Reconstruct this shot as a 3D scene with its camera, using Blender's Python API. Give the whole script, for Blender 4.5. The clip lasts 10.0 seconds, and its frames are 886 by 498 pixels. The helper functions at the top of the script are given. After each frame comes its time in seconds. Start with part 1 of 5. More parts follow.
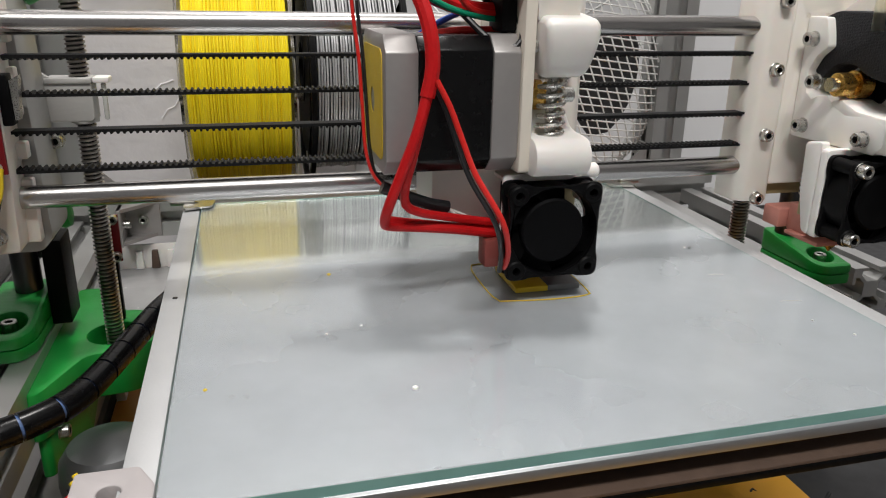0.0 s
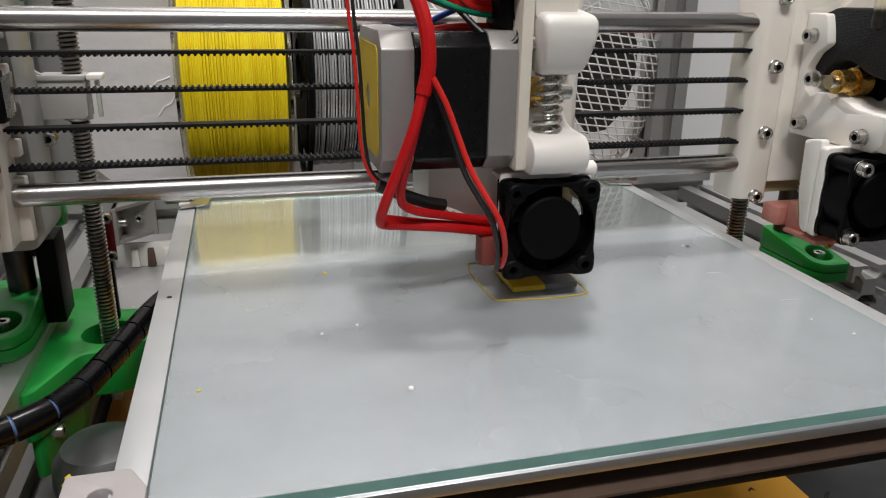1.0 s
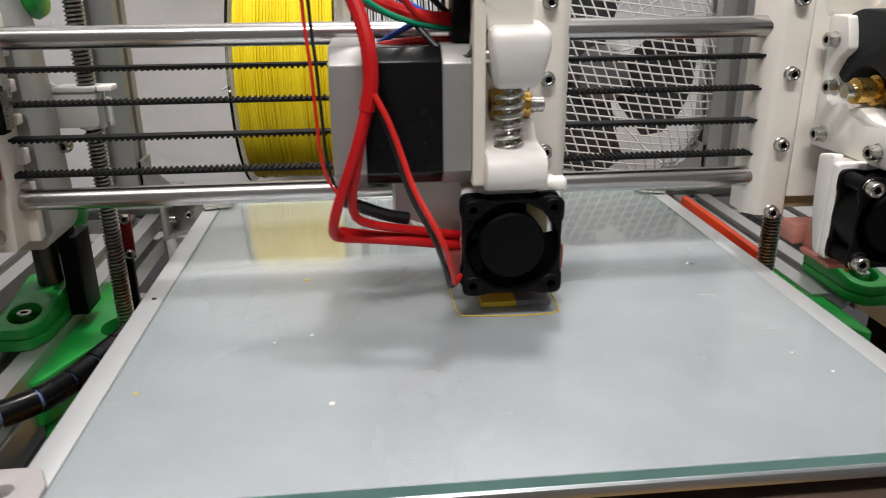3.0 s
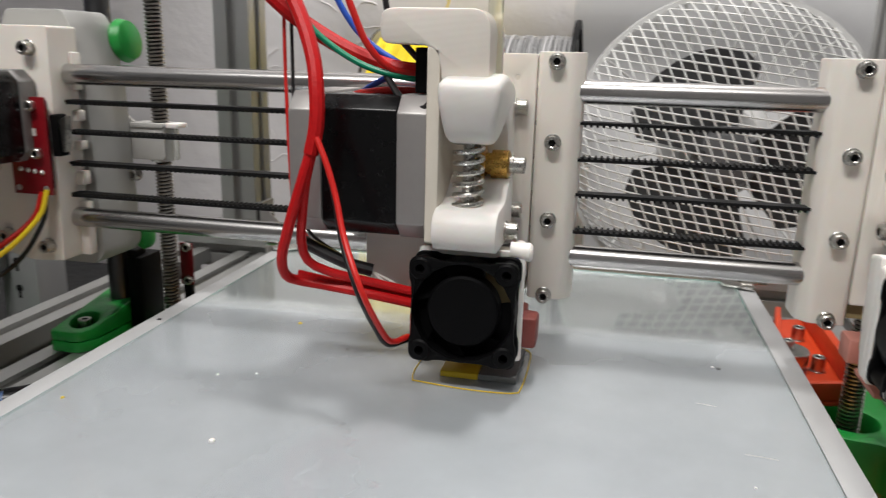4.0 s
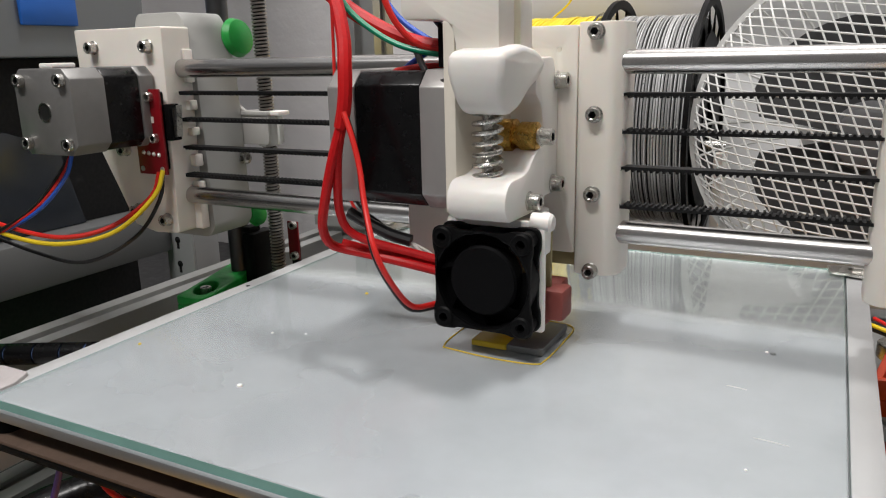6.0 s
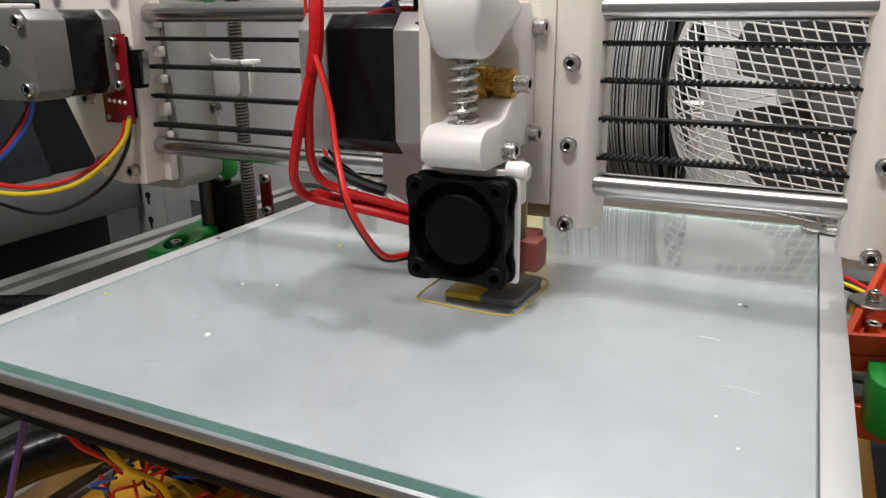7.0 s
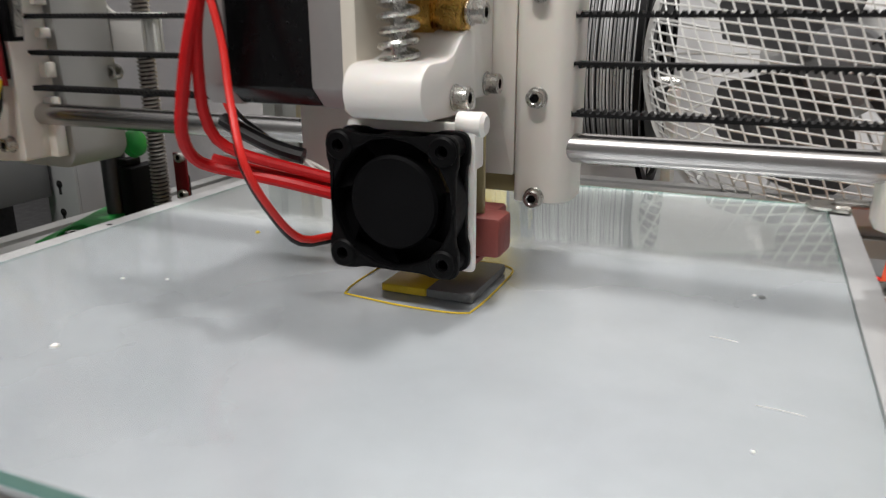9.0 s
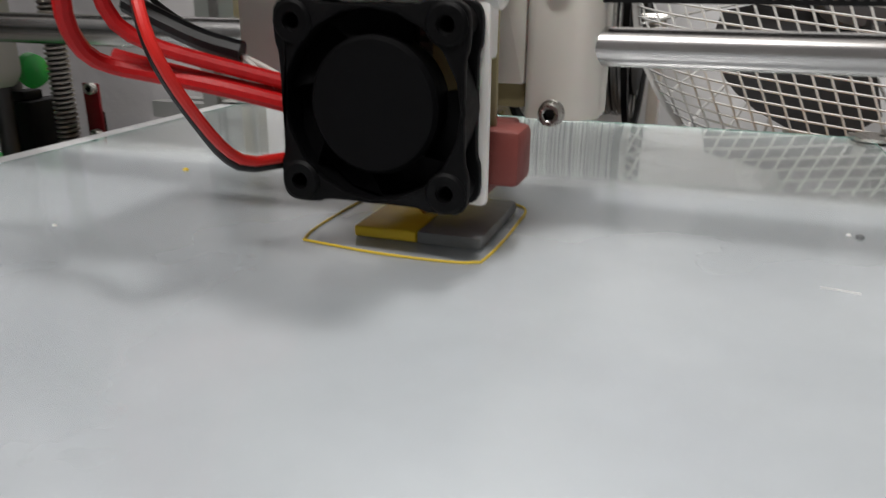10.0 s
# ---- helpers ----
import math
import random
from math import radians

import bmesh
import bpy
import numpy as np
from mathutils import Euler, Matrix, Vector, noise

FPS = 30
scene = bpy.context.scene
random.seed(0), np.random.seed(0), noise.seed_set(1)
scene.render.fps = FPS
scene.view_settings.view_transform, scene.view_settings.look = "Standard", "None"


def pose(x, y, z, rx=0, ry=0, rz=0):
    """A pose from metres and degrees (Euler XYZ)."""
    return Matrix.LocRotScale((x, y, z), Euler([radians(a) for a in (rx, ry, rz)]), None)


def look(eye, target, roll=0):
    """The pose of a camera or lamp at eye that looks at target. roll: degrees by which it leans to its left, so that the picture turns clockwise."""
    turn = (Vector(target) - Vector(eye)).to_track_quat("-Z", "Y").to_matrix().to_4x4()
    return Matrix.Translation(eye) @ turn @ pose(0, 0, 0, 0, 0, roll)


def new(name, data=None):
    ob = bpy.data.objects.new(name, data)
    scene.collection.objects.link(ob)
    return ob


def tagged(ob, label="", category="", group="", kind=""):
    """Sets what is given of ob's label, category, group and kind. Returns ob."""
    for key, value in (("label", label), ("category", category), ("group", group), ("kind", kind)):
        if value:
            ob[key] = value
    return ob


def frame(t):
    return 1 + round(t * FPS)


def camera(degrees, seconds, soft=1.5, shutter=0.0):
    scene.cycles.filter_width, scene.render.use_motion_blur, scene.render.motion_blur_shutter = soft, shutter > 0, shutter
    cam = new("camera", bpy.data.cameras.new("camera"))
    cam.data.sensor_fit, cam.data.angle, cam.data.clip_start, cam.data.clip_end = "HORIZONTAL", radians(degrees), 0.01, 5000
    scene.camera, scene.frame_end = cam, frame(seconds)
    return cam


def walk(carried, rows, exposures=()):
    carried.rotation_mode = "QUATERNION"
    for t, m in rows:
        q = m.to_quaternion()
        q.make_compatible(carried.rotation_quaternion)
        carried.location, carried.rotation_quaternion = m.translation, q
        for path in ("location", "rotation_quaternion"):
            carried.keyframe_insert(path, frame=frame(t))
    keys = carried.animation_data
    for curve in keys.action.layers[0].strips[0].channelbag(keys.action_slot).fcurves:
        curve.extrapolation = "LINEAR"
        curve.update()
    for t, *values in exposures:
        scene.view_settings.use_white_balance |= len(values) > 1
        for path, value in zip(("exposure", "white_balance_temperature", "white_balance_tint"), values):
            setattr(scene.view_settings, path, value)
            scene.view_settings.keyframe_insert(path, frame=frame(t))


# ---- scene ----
# camera: seconds, x, y, z, yaw, pitch, roll
PATH = [
    (0, -0.10989, -0.26426, 0.09883, -14.94, -19.28, 1.02),
    (0.5, -0.10910, -0.26315, 0.09922, -15.01, -19.51, 1.00),
    (1, -0.10878, -0.26244, 0.09859, -15.07, -19.48, 1.04),
    (1.5, -0.10712, -0.26283, 0.09804, -14.80, -19.38, 0.99),
    (2, -0.10246, -0.26347, 0.10025, -14.18, -19.68, 0.76),
    (3.3, -0.03065, -0.26813, 0.10610, -2.45, -20.30, -0.35),
    (3.5, -0.00909, -0.26125, 0.10325, -0.20, -18.67, 0.05),
    (4, 0.02165, -0.25248, 0.09725, 12.37, -14.57, 1.47),
    (4.5, 0.05009, -0.24735, 0.09148, 19.65, -13.42, -0.17),
    (5, 0.06375, -0.24719, 0.08998, 26.11, -15.85, -1.23),
    (5.2, 0.06676, -0.24767, 0.09306, 26.95, -15.42, -1.85),
    (6.3, 0.07126, -0.24253, 0.08927, 27.62, -14.68, -1.22),
    (6.5, 0.06984, -0.24427, 0.08848, 26.54, -16.33, -1.03),
    (7, 0.07094, -0.24087, 0.08532, 25.76, -17.45, -0.39),
    (7.5, 0.06936, -0.23945, 0.07916, 23.10, -18.35, 0.01),
    (8, 0.06841, -0.24024, 0.07979, 24.30, -16.18, -0.99),
    (8.5, 0.06573, -0.23605, 0.07387, 22.61, -15.35, 0.34),
    (9, 0.05680, -0.19501, 0.06503, 22.95, -17.40, -0.17),
    (9.5, 0.04153, -0.16461, 0.05907, 23.43, -20.47, 0.14),
    (10, 0.03200, -0.15740, 0.04331, 18.93, -19.64, 0.38),
]


def aim(x, y, z, yaw, pitch, roll):
    """A camera at x, y, z, turned to the left by yaw, up by pitch and leaning by roll, in degrees."""
    return (Matrix.Translation((x, y, z)) @ Matrix.Rotation(radians(yaw), 4, "Z") @ Matrix.Rotation(radians(90 + pitch), 4, "X")
            @ Matrix.Rotation(radians(roll), 4, "Z"))


cam = camera(61.35, 10.0, soft=1.1, shutter=0.4)
walk(cam, [(r[0], aim(*r[1:])) for r in PATH], [(0.0, -0.19), (0.5, -0.25), (1.0, -0.33), (1.5, -0.34), (2.0, -0.27), (3.5, -0.14), (4.0, -0.16), (4.5, -0.08), (5.0, -0.10), (6.5, -0.08), (7.0, 0.0), (7.5, 0.05), (8.5, -0.02), (9.0, -0.03), (9.5, -0.11), (10.0, -0.18)])

# ---- light ----
world = bpy.data.worlds.new("world")
scene.world = world
world.use_nodes = True
world.node_tree.nodes["Background"].inputs[0].default_value = (0.9, 0.95, 1.0, 1)
world.node_tree.nodes["Background"].inputs[1].default_value = 0.022


def ceiling_lamp(eye, target, sx, sy, watts, color):
    lamp = bpy.data.lights.new("ceiling_lamp", "AREA")
    lamp.shape, lamp.size, lamp.size_y, lamp.energy, lamp.color = "RECTANGLE", sx, sy, watts, color
    ob = new("ceiling_lamp", lamp)
    ob.matrix_world = look(eye, target)
    return ob


ceiling_lamp((0.02, 0.24, 1.40), (0.0, 0.02, 0.0), 0.11, 0.08, 9.9, (1.0, 0.97, 0.94))
ceiling_lamp((-0.20, -0.86, 1.40), (-0.02, 0.20, 0.08), 0.80, 0.15, 20.8, (1.0, 0.975, 0.95))

# ---- materials ----
# the plan below is drawn in units of 0.79 m
UNIT = 0.79


def material(name, color, rough=0.5, metal=0.0, vary=0.08, scale=80.0, bump=0.0, bump_scale=400.0, layers=0.0, layer_step=0.0003, island=0.0, **extra):
    """A surface with colour that varies at two scales, fine relief, and, for printed plastic, layer lines."""
    m = bpy.data.materials.new(name)
    m.use_nodes = True
    nt = m.node_tree
    b = nt.nodes["Principled BSDF"]
    b.inputs["Roughness"].default_value, b.inputs["Metallic"].default_value = rough, metal
    for key, value in extra.items():
        b.inputs[key.replace("_", " ")].default_value = value
    tc = nt.nodes.new("ShaderNodeTexCoord")
    n1 = nt.nodes.new("ShaderNodeTexNoise")
    n1.inputs["Scale"].default_value, n1.inputs["Detail"].default_value = scale / UNIT, 6.0
    nt.links.new(tc.outputs["Object"], n1.inputs["Vector"])
    ramp = nt.nodes.new("ShaderNodeMix")
    ramp.data_type = "RGBA"
    ramp.inputs[6].default_value = (*[max(0, c * (1 - vary)) for c in color], 1)
    ramp.inputs[7].default_value = (*[min(1, c * (1 + vary)) for c in color], 1)
    nt.links.new(n1.outputs["Fac"], ramp.inputs[0])
    if island:
        geo = nt.nodes.new("ShaderNodeNewGeometry")
        hsv = nt.nodes.new("ShaderNodeHueSaturation")
        val = nt.nodes.new("ShaderNodeMapRange")
        val.inputs["To Min"].default_value, val.inputs["To Max"].default_value = 1 - island, 1 + island * 0.4
        nt.links.new(geo.outputs["Random Per Island"], val.inputs["Value"])
        nt.links.new(val.outputs["Result"], hsv.inputs["Value"])
        nt.links.new(ramp.outputs[2], hsv.inputs["Color"])
        nt.links.new(hsv.outputs["Color"], b.inputs["Base Color"])
    else:
        nt.links.new(ramp.outputs[2], b.inputs["Base Color"])
    rr = nt.nodes.new("ShaderNodeMapRange")
    rr.inputs["To Min"].default_value, rr.inputs["To Max"].default_value = max(0.02, rough * 0.8), min(1, rough * 1.2)
    n3 = nt.nodes.new("ShaderNodeTexNoise")
    n3.inputs["Scale"].default_value = scale * 4 / UNIT
    nt.links.new(tc.outputs["Object"], n3.inputs["Vector"])
    nt.links.new(n3.outputs["Fac"], rr.inputs["Value"])
    nt.links.new(rr.outputs["Result"], b.inputs["Roughness"])
    last = None
    if bump:
        n2 = nt.nodes.new("ShaderNodeTexNoise")
        n2.inputs["Scale"].default_value, n2.inputs["Detail"].default_value = bump_scale / UNIT, 4.0
        nt.links.new(tc.outputs["Object"], n2.inputs["Vector"])
        bm1 = nt.nodes.new("ShaderNodeBump")
        bm1.inputs["Strength"].default_value, bm1.inputs["Distance"].default_value = min(1.0, bump), 0.0004 * max(1.0, bump)
        nt.links.new(n2.outputs["Fac"], bm1.inputs["Height"])
        last = bm1
    if layers:
        w = nt.nodes.new("ShaderNodeTexWave")
        w.bands_direction = "Z"
        w.inputs["Scale"].default_value = 0.314 / layer_step / 1.0
        w.inputs["Distortion"].default_value, w.inputs["Detail"].default_value = 0.6, 1.0
        nt.links.new(tc.outputs["Object"], w.inputs["Vector"])
        bm2 = nt.nodes.new("ShaderNodeBump")
        bm2.inputs["Strength"].default_value, bm2.inputs["Distance"].default_value = layers, 0.0002
        nt.links.new(w.outputs["Fac"], bm2.inputs["Height"])
        if last:
            nt.links.new(last.outputs["Normal"], bm2.inputs["Normal"])
        last = bm2
    if last:
        nt.links.new(last.outputs["Normal"], b.inputs["Normal"])
    return m


WHITE = material("white_printed_plastic", (0.83, 0.78, 0.715), 0.42, vary=0.05, scale=60, layers=0.10, bump=0.08, Subsurface_Weight=0.12, Subsurface_Scale=0.002)
WHITE2 = material("bright_white_printed_plastic", (0.89, 0.86, 0.82), 0.4, vary=0.04, layers=0.08, bump=0.06, Subsurface_Weight=0.1, Subsurface_Scale=0.002)
# the bearing holder's own olive, also painted on the duct back as shade
OLIVE = material("olive_plastic_and_duct_shade", (0.36, 0.30, 0.15), 0.4, vary=0.08, scale=120)
CREAM = material("cream_printed_plastic", (0.78, 0.725, 0.63), 0.45, vary=0.05, layers=0.10)
PALEGREY = material("pale_grey_printed_plastic", (0.42, 0.42, 0.405), 0.5, vary=0.06, layers=0.15)
CHARCOAL = material("charcoal_printed_plastic", (0.012, 0.0125, 0.015), 0.7, vary=0.7, scale=1100, layers=0.35, layer_step=0.0005, bump=1.0, bump_scale=1300, Specular_IOR_Level=0.35)
GREEN = material("green_printed_plastic", (0.012, 0.30, 0.045), 0.35, vary=0.12, scale=70, layers=0.12, bump=0.1, Subsurface_Weight=0.1, Subsurface_Scale=0.002)
ORANGE = material("orange_red_printed_plastic", (0.62, 0.06, 0.015), 0.4, vary=0.1, layers=0.12)
STEEL = material("polished_steel_rod", (0.50, 0.485, 0.475), 0.25, 1.0, vary=0.02, scale=4)
# guide rod steel, its colour darkened to paint the dark surroundings it reflects
GUIDE = material("steel_with_dark_reflection", (0.10, 0.10, 0.105), 0.32, 0.9, vary=0.1, scale=20)
ZINC = material("zinc_plated_steel", (0.55, 0.54, 0.51), 0.28, 1.0, vary=0.15, scale=500)
DARKSTEEL = material("dark_steel_thread", (0.43, 0.40, 0.37), 0.30, 1.0, vary=0.2, scale=300)
# steel painted near-black for shade in sockets, holes and grooves
RECESS_SHADE = material("recess_shade_steel", (0.03, 0.03, 0.03), 0.5, 0.6)
ALU = material("brushed_aluminium", (0.37, 0.355, 0.345), 0.42, 0.5, vary=0.05, scale=300, bump=0.05, bump_scale=2000)
PLATE = material("aluminium_bed_plate", (0.40, 0.41, 0.42), 0.40, 0.80, vary=0.06, scale=18, bump=0.1, bump_scale=900)
RIM = material("brushed_bed_rim", (0.48, 0.485, 0.49), 0.46, 0.25, vary=0.08, scale=60, bump=0.1, bump_scale=900)
PROFILE = material("anodised_aluminium_profile", (0.52, 0.52, 0.51), 0.36, 0.7, vary=0.06, scale=60)
BLACK = material("black_plastic", (0.0026, 0.0026, 0.003), 0.5, vary=0.3, scale=300, Specular_IOR_Level=0.12)
BLACKGLOSS = material("glossy_black_lacquer", (0.0035, 0.0035, 0.004), 0.26, vary=0.2, bump=0.10, bump_scale=160, Specular_IOR_Level=0.28)
FANBLACK = material("matt_black_fan_plastic", (0.0025, 0.0025, 0.003), 0.6, vary=0.2, scale=200, Specular_IOR_Level=0.1)
RUBBER = material("black_rubber_belt", (0.006, 0.006, 0.0065), 0.6, vary=0.3, scale=500, Specular_IOR_Level=0.25)
REDSLEEVE = material("red_silicone_sleeve", (0.56, 0.008, 0.010), 0.42, vary=0.15, scale=500, bump=0.25, bump_scale=1000, Specular_IOR_Level=0.3)
REDWIRE = material("red_wire_insulation", (0.66, 0.018, 0.014), 0.36, vary=0.12, scale=200)
BLACKWIRE = material("black_wire_insulation", (0.012, 0.012, 0.013), 0.4)
GREENWIRE = material("green_wire_insulation", (0.0, 0.27, 0.14), 0.38)
BLUEWIRE = material("blue_wire_insulation", (0.02, 0.11, 0.6), 0.38)
YELLOWWIRE = material("yellow_wire_insulation", (0.80, 0.58, 0.02), 0.38)
VIOLETWIRE = material("violet_wire_insulation", (0.09, 0.05, 0.25), 0.4)
WHITEWIRE = material("white_wire_insulation", (0.75, 0.72, 0.68), 0.4)
BRASS = material("brass", (0.62, 0.38, 0.10), 0.28, 1.0, vary=0.15, scale=300)
SOCK = material("brick_red_silicone_sock", (0.23, 0.048, 0.038), 0.55, vary=0.15, scale=150, bump=0.3, bump_scale=700)
PINKSOCK = material("salmon_silicone_sock", (0.62, 0.26, 0.21), 0.55, vary=0.15, scale=150, bump=0.3, bump_scale=700)
PCB = material("red_circuit_board", (0.21, 0.005, 0.010), 0.3, vary=0.1, scale=200)
SOLDER = material("solder", (0.72, 0.72, 0.70), 0.3, 0.8)
CORK = material("brown_insulation_board", (0.10, 0.064, 0.046), 0.75, vary=0.3, scale=150, bump=0.3)
WALL = material("white_plaster_wall", (0.90, 0.875, 0.885), 0.75, vary=0.04, scale=9, bump=2.2, bump_scale=55)
PANEL = material("white_wall_board", (0.86, 0.86, 0.87), 0.5, vary=0.03, scale=8, bump=0.1, bump_scale=60)
YELLOWFIL = material("yellow_filament", (0.98, 0.76, 0.018), 0.34, vary=0.08, scale=60)
# same grey filament, painted near-black for the shade between its outer turns
GREYSHADE = material("grey_filament_gap_shade", (0.035, 0.036, 0.038), 0.4, 0.3, vary=0.15, scale=60)
YELLOWTURN = material("yellow_filament_turns", (0.98, 0.76, 0.018), 0.32, vary=0.06, scale=60, island=0.18)
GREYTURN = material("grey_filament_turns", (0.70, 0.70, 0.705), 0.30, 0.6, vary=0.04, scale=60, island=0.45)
GREYPLA = material("grey_printed_plastic", (0.16, 0.165, 0.17), 0.5, vary=0.1, layers=0.4)
YELLOWPLA = material("yellow_printed_plastic", (0.72, 0.50, 0.02), 0.45, vary=0.12, layers=0.4)
GUARD = material("white_lacquered_wire", (0.80, 0.80, 0.78), 0.35, vary=0.04)
BLADE = material("grey_fan_blade_plastic", (0.10, 0.10, 0.104), 0.4, vary=0.08)
FANWHITE = material("white_fan_housing_plastic", (0.72, 0.72, 0.71), 0.4, vary=0.05, scale=20)
TABLE = material("orange_varnished_wood", (0.74, 0.37, 0.035), 0.4, vary=0.25, scale=14, bump=0.15, bump_scale=90)
GREYMETAL = material("grey_painted_metal", (0.30, 0.32, 0.34), 0.45, vary=0.06, scale=12)
LIGHTMETAL = material("light_grey_sheet_metal", (0.46, 0.465, 0.47), 0.4, 0.3, vary=0.05, scale=12)
DARK = material("dark_grey_plastic", (0.009, 0.0095, 0.0105), 0.5, vary=0.2, scale=60, Specular_IOR_Level=0.3)
# near-black stand-in for the shade in openings, gaps and slots
OPENING_SHADE = material("opening_shade", (0.008, 0.008, 0.009), 0.8)
BLUEPLASTIC = material("blue_plastic", (0.02, 0.14, 0.55), 0.4)
SHINYTAPE = material("silver_tape", (0.20, 0.205, 0.21), 0.35, 0.6, vary=0.2, scale=40, bump=0.8, bump_scale=90)
TEAL = material("green_glass_edge", (0.19, 0.39, 0.345), 0.22, vary=0.25, scale=40, Transmission_Weight=0.15)
# worktop colour taken nearly black to paint the shade below the bed
WORKTOP = material("laminate_with_under_bed_shade", (0.022, 0.0225, 0.024), 0.5, vary=0.15, scale=30)
CEILING = material("white_ceiling_paint", (0.80, 0.80, 0.79), 0.8, vary=0.03, scale=3)
CONCRETE = material("grey_room_paint", (0.42, 0.42, 0.42), 0.8, vary=0.04, scale=3)


def glass(name, color, rough, ior=1.5):
    m = bpy.data.materials.new(name)
    m.use_nodes = True
    b = m.node_tree.nodes["Principled BSDF"]
    b.inputs["Base Color"].default_value = (*color, 1)
    b.inputs["Roughness"].default_value, b.inputs["IOR"].default_value = rough, ior
    b.inputs["Transmission Weight"].default_value = 1.0
    return m


def bed_glass():
    """Glass that is clean at the rear and coated with a dried milky film where prints are made."""
    m = glass("filmed_bed_glass", (0.95, 0.985, 0.97), 0.03)
    nt = m.node_tree
    b = nt.nodes["Principled BSDF"]
    tc = nt.nodes.new("ShaderNodeTexCoord")
    sep = nt.nodes.new("ShaderNodeSeparateXYZ")
    nt.links.new(tc.outputs["Object"], sep.inputs[0])
    noise = nt.nodes.new("ShaderNodeTexNoise")
    noise.inputs["Scale"].default_value, noise.inputs["Detail"].default_value = 35.0, 5.0
    nt.links.new(tc.outputs["Object"], noise.inputs["Vector"])
    # edge of the film: a slightly slanting, uneven line across the sheet
    lean = nt.nodes.new("ShaderNodeMath")
    lean.operation, lean.inputs[1].default_value = "MULTIPLY_ADD", -0.06
    nt.links.new(sep.outputs[0], lean.inputs[0])
    nt.links.new(sep.outputs[1], lean.inputs[2])
    rag = nt.nodes.new("ShaderNodeMath")
    rag.operation, rag.inputs[1].default_value = "MULTIPLY_ADD", 0.005
    nt.links.new(noise.outputs["Fac"], rag.inputs[0])
    nt.links.new(lean.outputs[0], rag.inputs[2])
    film = nt.nodes.new("ShaderNodeMapRange")
    film.interpolation_type = "SMOOTHSTEP"
    for key, value in (("From Min", 0.019), ("From Max", 0.039), ("To Min", 1.0), ("To Max", 0.07)):
        film.inputs[key].default_value = value
    nt.links.new(rag.outputs[0], film.inputs["Value"])
    patch = nt.nodes.new("ShaderNodeTexNoise")
    patch.inputs["Scale"].default_value, patch.inputs["Detail"].default_value = 14.0, 5.0
    nt.links.new(tc.outputs["Object"], patch.inputs["Vector"])
    thick = nt.nodes.new("ShaderNodeMapRange")
    for key, value in (("From Min", 0.32), ("From Max", 0.68), ("To Min", 0.30), ("To Max", 0.46)):
        thick.inputs[key].default_value = value
    nt.links.new(patch.outputs["Fac"], thick.inputs["Value"])
    amount = nt.nodes.new("ShaderNodeMath")
    amount.operation = "MULTIPLY"
    nt.links.new(film.outputs["Result"], amount.inputs[0])
    nt.links.new(thick.outputs["Result"], amount.inputs[1])
    trans = nt.nodes.new("ShaderNodeMath")
    trans.operation, trans.inputs[0].default_value = "SUBTRACT", 1.0
    nt.links.new(amount.outputs[0], trans.inputs[1])
    nt.links.new(trans.outputs[0], b.inputs["Transmission Weight"])
    rough = nt.nodes.new("ShaderNodeMapRange")
    for key, value in (("From Min", 0.05), ("From Max", 0.15), ("To Min", 0.045), ("To Max", 0.17)):
        rough.inputs[key].default_value = value
    nt.links.new(amount.outputs[0], rough.inputs["Value"])
    nt.links.new(rough.outputs["Result"], b.inputs["Roughness"])
    tint = nt.nodes.new("ShaderNodeMix")
    tint.data_type = "RGBA"
    tint.inputs[6].default_value, tint.inputs[7].default_value = (0.95, 0.985, 0.97, 1), (0.55, 0.58, 0.60, 1)
    nt.links.new(film.outputs["Result"], tint.inputs[0])
    nt.links.new(tint.outputs[2], b.inputs["Base Color"])
    return m


GLASS = bed_glass()
CLEAR = glass("clear_spool_plastic", (0.93, 0.92, 0.88), 0.08, 1.35)
TUBE = glass("milky_feed_tube", (0.92, 0.90, 0.72), 0.35, 1.3)

# ---- helpers ----
BASES = {}


def thing(name, base, label, category, group="", kind=""):
    """An empty at the base of a thing, whose parts are given in the plan's units."""
    ob = new(name)
    ob.location = Vector(base) * UNIT
    ob.empty_display_size = 0.01
    BASES[ob] = Vector(base)
    return tagged(ob, label, category, group, kind)


def finish(bm, mats, smooth=True):
    bmesh.ops.recalc_face_normals(bm, faces=bm.faces)
    bmesh.ops.scale(bm, verts=bm.verts, vec=(UNIT, UNIT, UNIT))
    me = bpy.data.meshes.new("mesh")
    bm.to_mesh(me)
    bm.free()
    for m in (mats if isinstance(mats, (list, tuple)) else [mats]):
        me.materials.append(m)
    if smooth:
        me.shade_smooth()
        me.set_sharp_from_angle(angle=radians(35))
    return me


def part(name, bm, mat, parent, label="", smooth=True):
    """One mesh under a thing or a part; its vertices are given in the plan's units."""
    base = BASES[parent]
    bmesh.ops.translate(bm, verts=bm.verts, vec=-base)
    ob = new(name, finish(bm, mat, smooth))
    ob.parent = parent
    BASES[ob] = base
    return tagged(ob, label)


def solid(name, bm, mat, base, label, category, group="", kind="", smooth=True):
    """A thing that is one mesh."""
    bmesh.ops.translate(bm, verts=bm.verts, vec=-Vector(base))
    ob = new(name, finish(bm, mat, smooth))
    ob.location = Vector(base) * UNIT
    BASES[ob] = Vector(base)
    return tagged(ob, label, category, group, kind)


